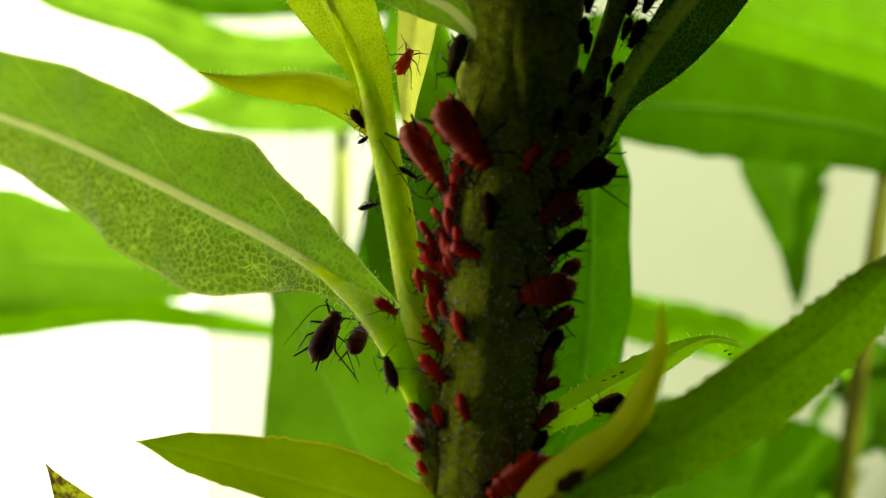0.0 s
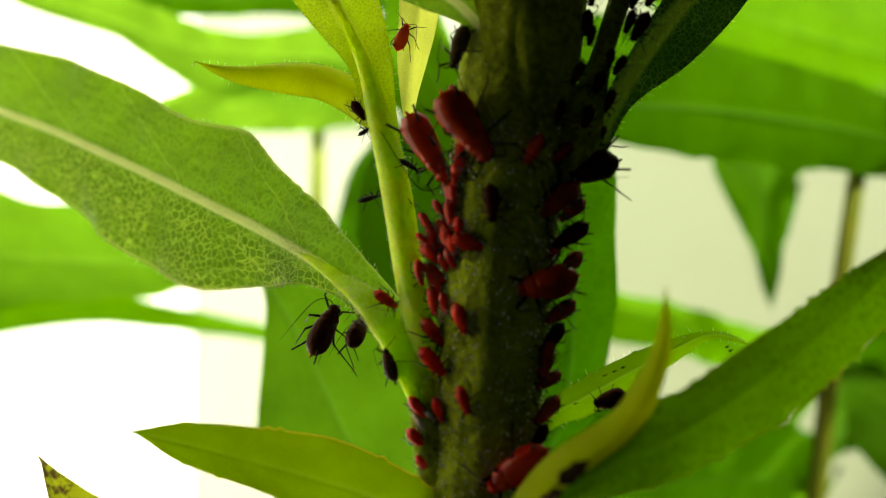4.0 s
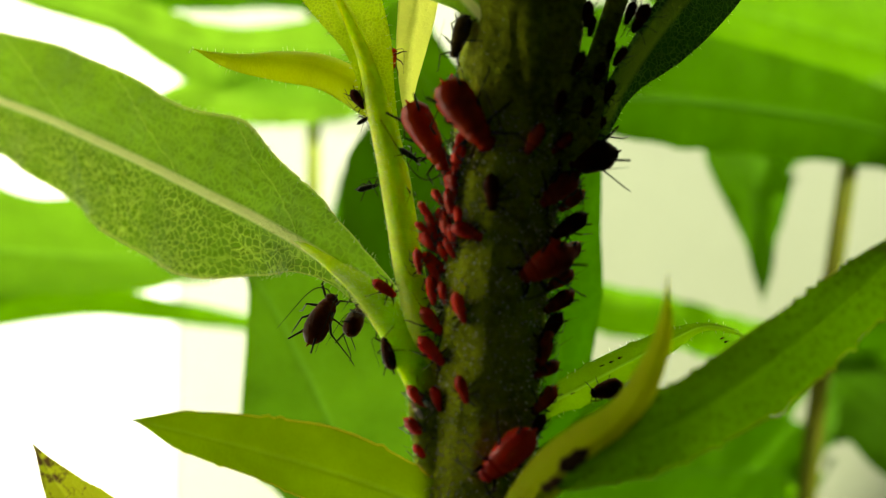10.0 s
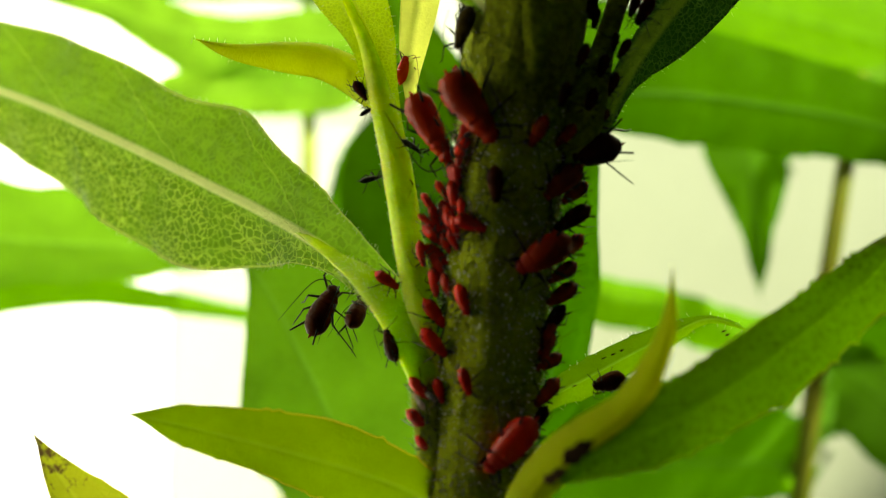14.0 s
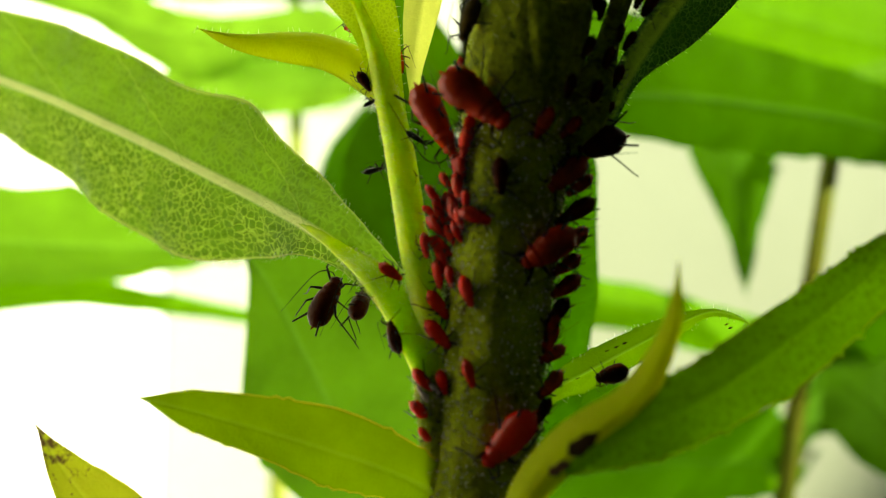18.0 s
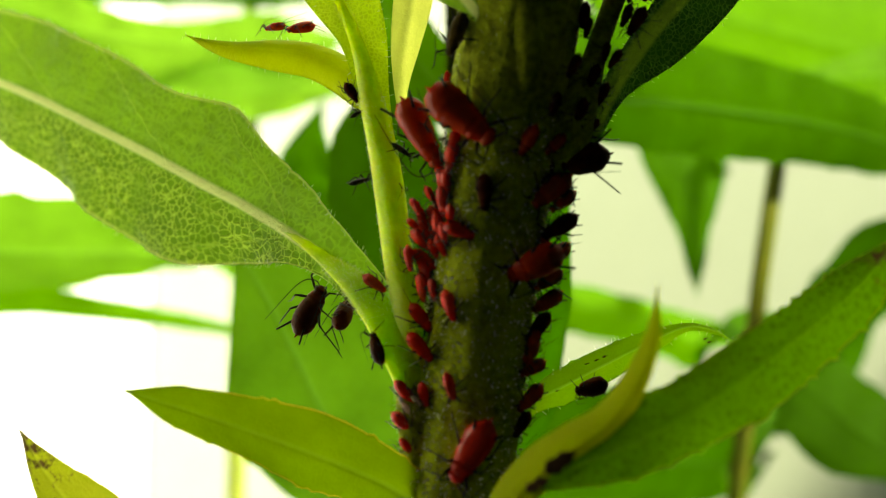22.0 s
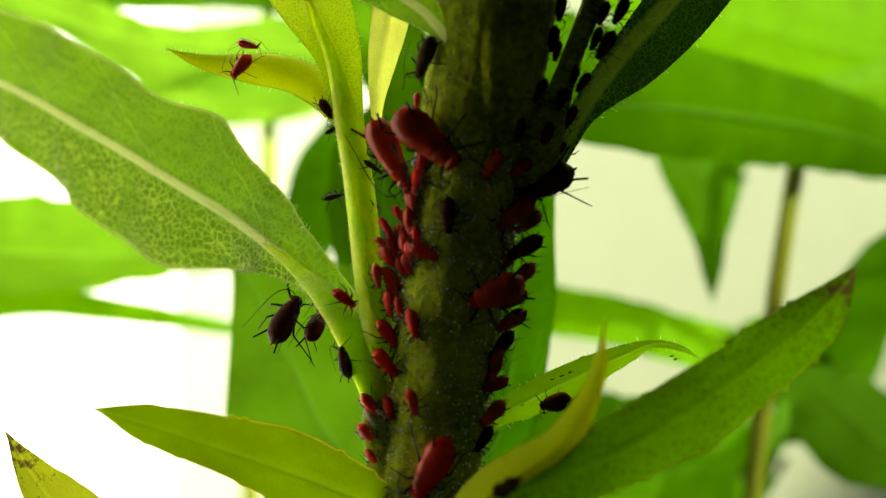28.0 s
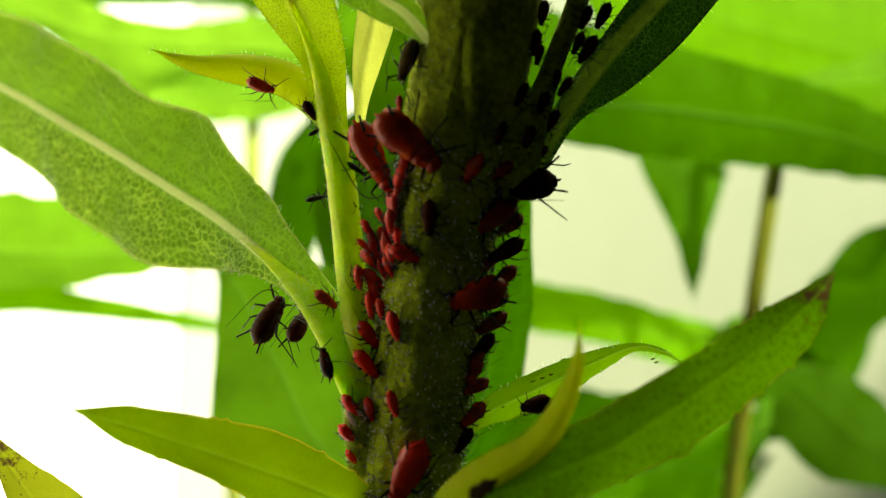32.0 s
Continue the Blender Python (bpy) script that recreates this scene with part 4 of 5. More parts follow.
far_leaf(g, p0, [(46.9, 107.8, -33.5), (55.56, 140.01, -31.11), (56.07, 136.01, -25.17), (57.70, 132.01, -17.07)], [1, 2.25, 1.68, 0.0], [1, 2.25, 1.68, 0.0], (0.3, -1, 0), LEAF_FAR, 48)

# stem close behind, mostly hidden by the one in front
p0 = (6.0, 80.0, -1005.0)
g = thing("goldenrod_plant", p0, "green goldenrod stem hidden behind the front plant", "plant", "goldenrod behind")
part("stem", sweep(Sheet(), spline([p0, (4.25, 80.01, -52.46), (5.11, 78.00, -12.50), (5.59, 78.00, 6.82), (5.83, 78.00, 30.98)], 40)[0], [3, 1.8, 1.5, 1.4, 1.2], 12), STEM_FAR, g, "", p0)
sway_near.append(g)
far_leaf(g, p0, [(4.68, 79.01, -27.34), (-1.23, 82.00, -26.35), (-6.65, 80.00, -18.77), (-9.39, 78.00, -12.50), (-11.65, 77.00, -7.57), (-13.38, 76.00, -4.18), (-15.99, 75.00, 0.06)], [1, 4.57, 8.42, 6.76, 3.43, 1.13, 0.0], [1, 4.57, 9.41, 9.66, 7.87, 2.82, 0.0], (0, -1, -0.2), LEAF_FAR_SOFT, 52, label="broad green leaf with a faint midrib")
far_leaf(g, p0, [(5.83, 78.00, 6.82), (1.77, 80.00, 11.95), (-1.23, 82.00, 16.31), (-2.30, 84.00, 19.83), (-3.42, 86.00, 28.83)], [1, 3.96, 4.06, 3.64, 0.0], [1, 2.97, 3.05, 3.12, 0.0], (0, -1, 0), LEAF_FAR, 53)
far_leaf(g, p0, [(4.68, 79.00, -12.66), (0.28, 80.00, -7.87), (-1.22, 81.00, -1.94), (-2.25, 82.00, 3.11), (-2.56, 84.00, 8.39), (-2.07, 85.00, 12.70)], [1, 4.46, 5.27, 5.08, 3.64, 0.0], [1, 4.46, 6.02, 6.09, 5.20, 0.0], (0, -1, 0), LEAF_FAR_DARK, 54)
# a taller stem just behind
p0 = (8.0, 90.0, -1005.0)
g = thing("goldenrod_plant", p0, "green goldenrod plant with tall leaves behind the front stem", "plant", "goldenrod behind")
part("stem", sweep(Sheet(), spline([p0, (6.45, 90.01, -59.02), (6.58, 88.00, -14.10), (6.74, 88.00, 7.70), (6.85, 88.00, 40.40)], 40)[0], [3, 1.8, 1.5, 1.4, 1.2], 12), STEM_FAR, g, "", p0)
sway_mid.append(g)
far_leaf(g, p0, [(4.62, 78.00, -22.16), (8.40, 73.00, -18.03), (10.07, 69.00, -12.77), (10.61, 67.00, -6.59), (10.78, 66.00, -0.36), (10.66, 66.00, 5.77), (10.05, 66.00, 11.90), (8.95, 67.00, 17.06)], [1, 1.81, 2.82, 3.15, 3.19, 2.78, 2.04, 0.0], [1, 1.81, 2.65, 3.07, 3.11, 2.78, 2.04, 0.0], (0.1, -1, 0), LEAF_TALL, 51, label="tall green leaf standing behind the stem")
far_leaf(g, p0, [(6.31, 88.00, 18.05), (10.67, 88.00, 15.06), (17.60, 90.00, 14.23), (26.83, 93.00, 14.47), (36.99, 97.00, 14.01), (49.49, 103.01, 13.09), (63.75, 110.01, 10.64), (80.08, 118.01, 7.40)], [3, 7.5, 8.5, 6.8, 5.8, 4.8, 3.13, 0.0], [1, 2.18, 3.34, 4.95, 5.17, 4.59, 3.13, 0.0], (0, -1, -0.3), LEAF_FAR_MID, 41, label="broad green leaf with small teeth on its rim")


# ---- aphids ----
def spot(p, forward, up, size):
    """A pose on a surface: place in millimetres, the way of the head, the way of the back, the body's length."""
    f = Vector(forward).normalized()
    u = Vector(up)
    u = (u - f * u.dot(f)).normalized()
    m = Matrix((f, u.cross(f), u)).transposed().to_4x4()
    return Matrix.Translation(((p[0]) * MM, p[1] * MM, (p[2] + LIFT) * MM)) @ m @ Matrix.Scale(size, 4)


def blob(pts, radii, n=12, flat=1.0, rings=16):
    return sweep(Sheet(), spline(pts, rings)[0], radii, n, flat)


def body_blob(x0, x1, radii, z, n=16, rings=22, flat=0.86, seed=0, furrows=6, depth=0.035):
    """A round body along x with cross furrows between its segments."""
    sheet, grid = Sheet(), []
    for i in range(rings + 1):
        t = i / rings
        x = x0 + (x1 - x0) * t
        r = eased(radii, t * (len(radii) - 1)) * (1 - depth * abs(math.cos(t * math.pi * furrows)) ** 5 * (0.08 < t < 0.97))
        row = []
        for k in range(n):
            w = 2 * math.pi * k / n
            q = max(r, 0.004) * (1 + 0.06 * noise.noise(Vector((x * 7, math.cos(w) * 2, seed + math.sin(w) * 2))))
            row.append(sheet.put((x, math.cos(w) * q, z + math.sin(w) * q * flat)))
        grid.append(row)
    for a, b in zip(grid, grid[1:]):
        for k in range(n):
            sheet.f.append((a[k], a[(k + 1) % n], b[(k + 1) % n], b[k]))
    sheet.f.append(tuple(grid[-1]))
    sheet.f.append(tuple(grid[0][::-1]))
    return sheet


def build_aphid(kind, name, look_of, leg_mat, tube_mat, plump, reach, seed, label, siph=0.22, feelers=0.8, thick=1.0):
    """One aphid, a millimetre long, standing on z = 0 with its head at +x: abdomen, thorax, head, eyes, feelers, legs, two tail tubes and a tail."""
    rnd = random.Random(seed)
    top = new(name)
    top.empty_display_size = 0.0005
    tagged(top, label, "aphid", "aphids on the plant")
    z = 0.20
    p = plump
    belly = [0.60 * p, 0.94 * p, p, 0.98 * p, 0.92 * p, 0.82 * p, 0.72 * p] if kind in ("pear", "slim") else [0.34 * p, 0.80 * p, 0.97 * p, p, 0.98 * p, 0.92 * p, 0.80 * p]
    neck = belly[-1] / p
    part("abdomen", body_blob(-0.49, 0.16, belly, z, seed=seed), look_of, top)
    part("thorax", body_blob(0.10, 0.37, [neck * 0.9 * p, neck * p, neck * 0.96 * p, neck * 0.82 * p, 0.42 * p], z - 0.01, rings=14, seed=seed + 3, furrows=3, depth=0.10), look_of, top)
    head = part("head", body_blob(0.33, 0.49, [0.36 * p, 0.54 * p, 0.50 * p, 0.16 * p], z - 0.02, rings=8, n=10, seed=seed + 5, furrows=0), look_of, top)
    for s in (-1, 1):
        part("eye", blob([(0.41, s * 0.4 * p, z), (0.43, s * 0.46 * p, z), (0.45, s * 0.4 * p, z)], [0.008, 0.03, 0.008], 6, 1, 5), BLACK, head)
        a, b = rnd.uniform(-.12, .12), rnd.uniform(0.0, 0.25)
        part("feeler", blob([(0.46, s * 0.05, z), (0.52, s * 0.16, z + 0.08), (0.40 + a, s * 0.3, z + 0.2 + b * 0.4), (0.46 - feelers + a, s * (0.34 + b), z + 0.2 + b)], [0.012, 0.009, 0.007, 0.004], 5, 1, 14), leg_mat, top)
        part("tail_tube", blob([(-0.30, s * 0.62 * p, z + 0.40 * p), (-0.32 - siph * 0.5, s * (0.66 * p + siph * 0.28), z + 0.44 * p + siph * 0.2), (-0.34 - siph, s * (0.70 * p + siph * 0.56), z + 0.48 * p + siph * 0.4)], [0.026, 0.019, 0.017], 7, 1, 8), tube_mat, top)
        for k, (x, ang) in enumerate(((0.32, 42), (0.22, -12), (0.10, -52))):
            ang = radians(ang + rnd.uniform(-22, 22))
            d = Vector((math.sin(ang), s * math.cos(ang), 0))
            far = reach * (1.0, 0.95, 1.35)[k] * rnd.uniform(0.85, 1.1)
            hip = Vector((x, s * 0.45 * p, z * 0.7))
            knee = hip + d * far * 0.40 + Vector((0, 0, 0.17 + rnd.uniform(-0.03, 0.08)))
            turn = Matrix.Rotation(s * rnd.uniform(-0.3, 0.5), 3, "Z")
            ankle = knee + turn @ d * far * 0.50
            ankle.z = rnd.uniform(0.0, 0.05)
            toe = ankle + d * far * 0.14
            toe.z = rnd.uniform(-0.05, 0.0)
            line = [hip.lerp(knee, t / 4) for t in range(5)] + [knee.lerp(ankle, t / 6) for t in range(1, 7)] + [ankle.lerp(toe, t / 2) for t in (1, 2)]
            part("leg", sweep(Sheet(), line, [thick * r for r in (0.014, 0.022, 0.016, 0.011, 0.010, 0.009, 0.006)], 6), leg_mat, top)
    part("tail", blob([(-0.42, 0, z), (-0.5, 0, z + 0.01), (-0.56, 0, z + 0.03)], [0.04, 0.03, 0.01], 7, 1, 5), look_of, top)
    return top


KINDS = {
    "nymph": ("aphid", RED, LEG_DARK, BLACK, 0.212, 0.52, "small bright red aphid nymph with thin dark legs", 0.07, 0.55),
    "adult": ("aphid", RED_ADULT, BLACK, BLACK, 0.26, 0.62, "large reddish-brown aphid with black legs and tail tubes", 0.2, 0.9),
    "dull": ("aphid", BROWN, BLACK, BLACK, 0.215, 0.5, "brownish-red aphid, darkened for the shade of the stem", 0.12, 0.6),
    "russet": ("aphid", RUSSET, BLACK, BLACK, 0.225, 0.55, "red aphid with black legs, dulled for the shade of the stem", 0.12, 0.6),
    "dark": ("aphid", BROWN, BLACK, BLACK, 0.24, 0.62, "dark brown adult aphid with long black legs", 0.24, 0.9),
    "hanging": ("aphid", CHESTNUT, BLACK, BLACK, 0.24, 0.66, "chestnut-brown adult aphid hanging under a leaf stalk", 0.24, 0.9),
    "perched": ("aphid", OLIVE, BLACK, BLACK, 0.20, 0.7, "olive-brown aphid with dark legs on the stem", 0.12, 0.7),
    "pear": ("aphid", RED_ADULT, BLACK, BLACK, 0.245, 0.42, "plump dark red pear-shaped aphid with a red tail", 0.12, 0.9),
    "plain": ("aphid", RED, BLACK, BLACK, 0.235, 0.42, "large bright red aphid crawling down the stem", 0.1, 0.5),
    "shed": ("shed_skin", SHED, SHED, SHED, 0.16, 0.4, "pale empty skin shed by a small aphid", 0.05, 0.4),
    "slim": ("aphid", RED_ADULT, BLACK, BLACK, 0.215, 0.45, "slender reddish-brown adult aphid with black tail tubes", 0.2, 0.9),
    "round": ("aphid", CHESTNUT, BLACK, BLACK, 0.31, 0.32, "round dark red aphid on the rim of a leaf", 0.1, 0.4),
    "black": ("aphid", BLACK, BLACK, BLACK, 0.15, 0.6, "tiny thin black aphid with spread legs", 0.03, 0.9),
    "walker": ("aphid", ORANGE, LEG_RED, BLACK, 0.23, 0.7, "small red aphid walking on long legs", 0.1, 0.8),
}
MASTERS = {}


def aphid(kind, m, variant=0):
    key = (kind, variant % 3)
    name, body, legs, tubes, plump, reach, label, siph, feelers = KINDS[kind]
    if key not in MASTERS:
        top = build_aphid(kind, name, body, legs, tubes, plump, reach, 11 * (variant % 3) + len(kind), label, siph, feelers, 2.0 if kind == "black" else 1.6 if kind == "nymph" else 0.95 if kind in ("pear", "slim") else 1.2)
        top.matrix_basis = m
        MASTERS[key] = top
        return top
    first = MASTERS[key]
    return copy_thing(first, m @ Matrix.Scale(1 / first.scale[0], 4))


nymphs = [
    spot((-3.11, 49.39, -3.18), (0.84, 0.00, -0.55), (0.10, -0.95, 0.29), 1.52), spot((-1.10, 48.30, -1.63), (0.16, 0.00, -0.99), (-0.66, -0.75, -0.11), 1.40), spot((-0.34, 48.45, -1.57), (0.80, 0.00, -0.60), (-0.29, -0.88, -0.38), 1.60), spot((-0.75, 48.31, 0.94), (0.73, 0.00, -0.68), (-0.35, -0.85, -0.38), 1.05), spot((-1.05, 48.27, 0.20), (0.83, 0.00, -0.55), (-0.25, -0.89, -0.37), 0.93),
    spot((-0.33, 48.39, -0.12), (0.48, 0.00, -0.88), (-0.55, -0.78, -0.30), 1.46), spot((0.37, 47.83, 0.02), (0.21, 0.00, -0.98), (-0.63, -0.76, -0.14), 1.60), spot((0.52, 47.74, 1.39), (0.16, 0.00, -0.99), (-0.62, -0.77, -0.10), 1.63), spot((-0.17, 48.36, 1.78), (0.55, 0.00, -0.83), (-0.50, -0.80, -0.33), 1.11), spot((0.44, 47.56, -0.85), (0.41, 0.00, -0.91), (-0.52, -0.82, -0.23), 1.22),
    spot((1.18, 46.71, -0.07), (0.95, 0.00, -0.32), (-0.04, -0.99, -0.12), 1.75), spot((-0.34, 48.41, -3.12), (0.13, 0.00, -0.99), (-0.66, -0.75, -0.09), 1.63), spot((0.95, 46.77, -3.90), (0.31, 0.00, -0.95), (-0.36, -0.93, -0.12), 1.69), spot((-0.59, 48.35, -4.81), (0.62, 0.00, -0.79), (0.29, -0.96, 0.00), 1.84), spot((-0.58, 47.68, -6.26), (0.68, 0.00, -0.74), (0.20, -0.98, 0.00), 1.93),
    spot((-1.08, 48.03, -8.55), (0.67, 0.00, -0.74), (-0.71, -0.71, 0.00), 1.60), spot((-0.27, 47.67, -8.71), (0.29, 0.00, -0.96), (0.10, -1.00, 0.00), 1.35), spot((1.10, 46.53, -8.01), (0.32, 0.00, -0.95), (-0.26, -0.96, -0.09), 1.51), spot((-1.06, 48.15, -10.20), (0.78, 0.00, -0.62), (-0.71, -0.71, 0.00), 1.78), spot((-0.85, 48.02, -11.51), (0.73, 0.00, -0.69), (-0.53, -0.85, 0.00), 1.30),
    spot((0.04, 48.39, 0.53), (0.23, 0.00, -0.97), (-0.64, -0.75, -0.15), 1.34), spot((-0.54, 48.38, -0.53), (0.59, 0.00, -0.81), (-0.48, -0.81, -0.35), 1.40), spot((0.17, 48.08, -1.07), (0.45, 0.00, -0.89), (-0.59, -0.75, -0.29), 1.28), spot((-0.89, 48.29, 1.18), (0.68, 0.00, -0.73), (-0.41, -0.83, -0.38), 1.05), spot((0.64, 47.67, 2.41), (0.11, 0.00, -0.99), (-0.62, -0.78, -0.07), 1.46), spot((-0.13, 48.39, -2.36), (0.16, 0.00, -0.99), (-0.66, -0.75, -0.11), 1.40), spot((0.14, 48.39, -0.50), (0.30, 0.00, -0.95), (-0.70, -0.68, -0.22), 1.46), spot((-0.46, 48.35, 0.42), (0.52, 0.00, -0.85), (-0.52, -0.79, -0.32), 1.22),
    spot((0.84, 47.48, 3.65), (-0.20, 0.00, -0.98), (-0.57, -0.81, 0.11), 1.80), spot((0.38, 48.52, 2.92), (0.20, 0.00, -0.98), (-0.75, -0.64, -0.15), 1.40), spot((0.48, 48.36, 7.79), (0.05, 0.00, -1.00), (-0.67, -0.74, -0.03), 0.93), spot((0.92, 47.44, 4.39), (-0.16, 0.00, -0.99), (-0.57, -0.81, 0.10), 1.46), spot((0.25, 48.40, 0.82), (0.20, 0.00, -0.98), (-0.73, -0.66, -0.15), 1.16),
    spot((-0.02, 49.00, -0.79), (0.64, -0.01, -0.77), (-0.59, -0.65, -0.48), 1.34), spot((0.56, 47.46, -0.26), (0.19, 0.00, -0.98), (-0.56, -0.82, -0.12), 1.34), spot((-0.73, 48.44, -0.54), (0.64, -0.01, -0.77), (-0.44, -0.82, -0.36), 1.22), spot((0.26, 48.19, 0.37), (0.28, 0.00, -0.96), (-0.68, -0.71, -0.20), 1.34), spot((0.83, 47.20, 0.68), (0.12, 0.01, -0.99), (-0.52, -0.85, -0.07), 1.16), spot((-0.30, 48.48, -2.04), (0.46, -0.00, -0.89), (-0.56, -0.78, -0.29), 1.40), spot((0.52, 47.90, 2.39), (0.23, 0.00, -0.97), (-0.64, -0.75, -0.16), 1.51), spot((0.16, 47.82, -3.22), (0.21, 0.00, -0.98), (-0.63, -0.77, -0.14), 1.22), spot((1.10, 46.80, 0.13), (0.98, -0.02, -0.20), (-0.04, -1.00, -0.08), 1.34),
]
for k, m in enumerate(nymphs):
    aphid("nymph", m, k)
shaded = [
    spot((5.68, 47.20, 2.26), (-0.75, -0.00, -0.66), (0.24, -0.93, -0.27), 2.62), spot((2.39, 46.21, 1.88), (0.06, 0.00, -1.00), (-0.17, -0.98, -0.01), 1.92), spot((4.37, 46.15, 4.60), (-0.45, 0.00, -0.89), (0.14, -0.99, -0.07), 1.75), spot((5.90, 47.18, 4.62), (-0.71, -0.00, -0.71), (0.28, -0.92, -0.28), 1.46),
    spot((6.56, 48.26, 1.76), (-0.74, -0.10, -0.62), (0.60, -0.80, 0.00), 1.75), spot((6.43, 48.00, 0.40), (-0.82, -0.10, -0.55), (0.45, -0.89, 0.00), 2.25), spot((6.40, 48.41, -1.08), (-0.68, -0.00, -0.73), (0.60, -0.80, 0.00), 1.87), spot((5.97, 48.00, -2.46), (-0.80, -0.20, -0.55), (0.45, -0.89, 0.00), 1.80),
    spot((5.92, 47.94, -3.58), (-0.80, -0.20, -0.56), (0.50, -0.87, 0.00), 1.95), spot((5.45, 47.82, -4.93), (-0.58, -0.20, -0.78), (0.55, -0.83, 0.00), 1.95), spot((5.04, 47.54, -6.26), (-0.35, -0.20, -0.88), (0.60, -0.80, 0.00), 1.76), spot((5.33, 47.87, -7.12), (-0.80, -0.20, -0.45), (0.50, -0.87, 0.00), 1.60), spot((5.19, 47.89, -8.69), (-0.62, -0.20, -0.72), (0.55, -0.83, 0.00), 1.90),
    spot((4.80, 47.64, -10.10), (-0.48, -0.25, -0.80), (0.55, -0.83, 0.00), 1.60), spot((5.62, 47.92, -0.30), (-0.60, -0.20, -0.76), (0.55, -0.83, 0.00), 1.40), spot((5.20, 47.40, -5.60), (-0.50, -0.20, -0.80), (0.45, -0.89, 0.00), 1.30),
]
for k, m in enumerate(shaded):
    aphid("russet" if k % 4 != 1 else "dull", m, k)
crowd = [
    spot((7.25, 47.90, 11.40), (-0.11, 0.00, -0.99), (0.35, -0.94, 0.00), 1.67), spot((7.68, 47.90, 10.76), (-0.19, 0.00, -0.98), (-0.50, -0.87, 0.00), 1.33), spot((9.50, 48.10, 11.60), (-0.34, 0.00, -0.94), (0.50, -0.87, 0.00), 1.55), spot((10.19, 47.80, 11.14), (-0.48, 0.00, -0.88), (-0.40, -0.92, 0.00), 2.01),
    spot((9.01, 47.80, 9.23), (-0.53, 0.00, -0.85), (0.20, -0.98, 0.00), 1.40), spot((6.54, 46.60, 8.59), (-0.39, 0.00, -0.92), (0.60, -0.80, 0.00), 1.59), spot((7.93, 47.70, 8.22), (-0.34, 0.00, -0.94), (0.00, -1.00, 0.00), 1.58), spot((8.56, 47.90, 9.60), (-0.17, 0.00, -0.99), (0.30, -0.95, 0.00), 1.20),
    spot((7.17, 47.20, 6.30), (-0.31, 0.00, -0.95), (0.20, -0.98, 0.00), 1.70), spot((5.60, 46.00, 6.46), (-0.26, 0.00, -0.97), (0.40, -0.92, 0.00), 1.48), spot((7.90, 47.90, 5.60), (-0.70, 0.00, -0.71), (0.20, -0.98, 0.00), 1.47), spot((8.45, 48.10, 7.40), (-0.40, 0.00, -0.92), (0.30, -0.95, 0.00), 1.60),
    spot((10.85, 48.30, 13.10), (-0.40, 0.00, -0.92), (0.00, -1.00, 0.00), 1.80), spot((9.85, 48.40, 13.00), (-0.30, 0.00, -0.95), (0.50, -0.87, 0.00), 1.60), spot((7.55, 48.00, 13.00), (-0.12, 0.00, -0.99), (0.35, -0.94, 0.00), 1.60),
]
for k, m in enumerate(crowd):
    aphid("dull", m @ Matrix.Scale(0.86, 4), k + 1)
aphid("slim", spot((-0.48, 48.71, 5.11), (0.49, 0.00, -0.87), (-0.54, -0.79, -0.30), 4.0), 0)
adult_two = aphid("pear", spot((1.30, 46.86, 5.86), (0.58, 0.00, -0.81), (-0.30, -0.93, -0.22), 4.15), 1)
adult_edge = aphid("dark", spot((7.38, 48.41, 3.55), (-0.98, -0.00, -0.22), (0.19, -0.86, 0.48), 3.55), 0)
adult_side = aphid("adult", spot((5.18, 47.06, -2.08), (-0.97, -0.00, -0.24), (0.03, -0.99, -0.12), 3.20), 2)
adult_low = aphid("plain", spot((3.65, 46.58, -11.37), (-0.83, -0.00, -0.56), (0.09, -0.99, -0.13), 3.64), 0)
aphid("round", spot((8.97, 49.83, -8.26), (-0.96, -0.00, -0.29), (0.09, -0.89, -0.45), 1.84), 2)
aphid("hanging", spot((-6.42, 53.03, -5.15), (0.43, -0.00, 0.90), (-0.67, -0.67, -0.33), 3.19), 1)
aphid("hanging", spot((-4.23, 50.82, -5.12), (0.19, 0.84, 0.50), (-0.41, -0.82, -0.41), 2.56), 2)
aphid("hanging", spot((-2.52, 48.49, -6.39), (-0.34, -0.00, 0.94), (-0.85, -0.53, 0.00), 1.79), 0)
perched = aphid("perched", spot((0.94, 47.58, 9.88), (-0.30, 0.00, -0.95), (-0.59, -0.79, 0.18), 2.35), 0)
for k, m in enumerate([spot((-4.07, 50.94, 2.21), (0.96, 0.00, 0.29), (0.00, -0.60, 0.80), 1.20), spot((-2.08, 50.33, 1.66), (0.34, -0.00, 0.94), (0.80, -0.60, 0.00), 1.12), spot((-1.98, 50.40, 4.03), (0.86, 0.00, -0.51), (0.91, -0.41, 0.00), 1.25)]):
    aphid("black", m, k)
aphid("dark", spot((-4.67, 51.39, 7.37), (0.59, 0.00, -0.81), (-0.64, -0.74, 0.21), 1.27), 0)
aphid("black", spot((-4.34, 51.09, 6.04), (0.83, 0.00, 0.55), (-0.85, -0.53, 0.00), 0.88), 1)
for k, m in enumerate([spot((-0.99, 47.89, -9.57), (0.59, 0.00, -0.81), (-0.41, -0.91, 0.00), 1.00), spot((-0.64, 47.65, -9.02), (0.71, 0.00, -0.71), (-0.10, -1.00, 0.00), 0.76), spot((-1.26, 48.01, -9.22), (0.45, 0.00, -0.89), (-0.71, -0.71, 0.00), 0.77)]):
    aphid("shed", m, k)
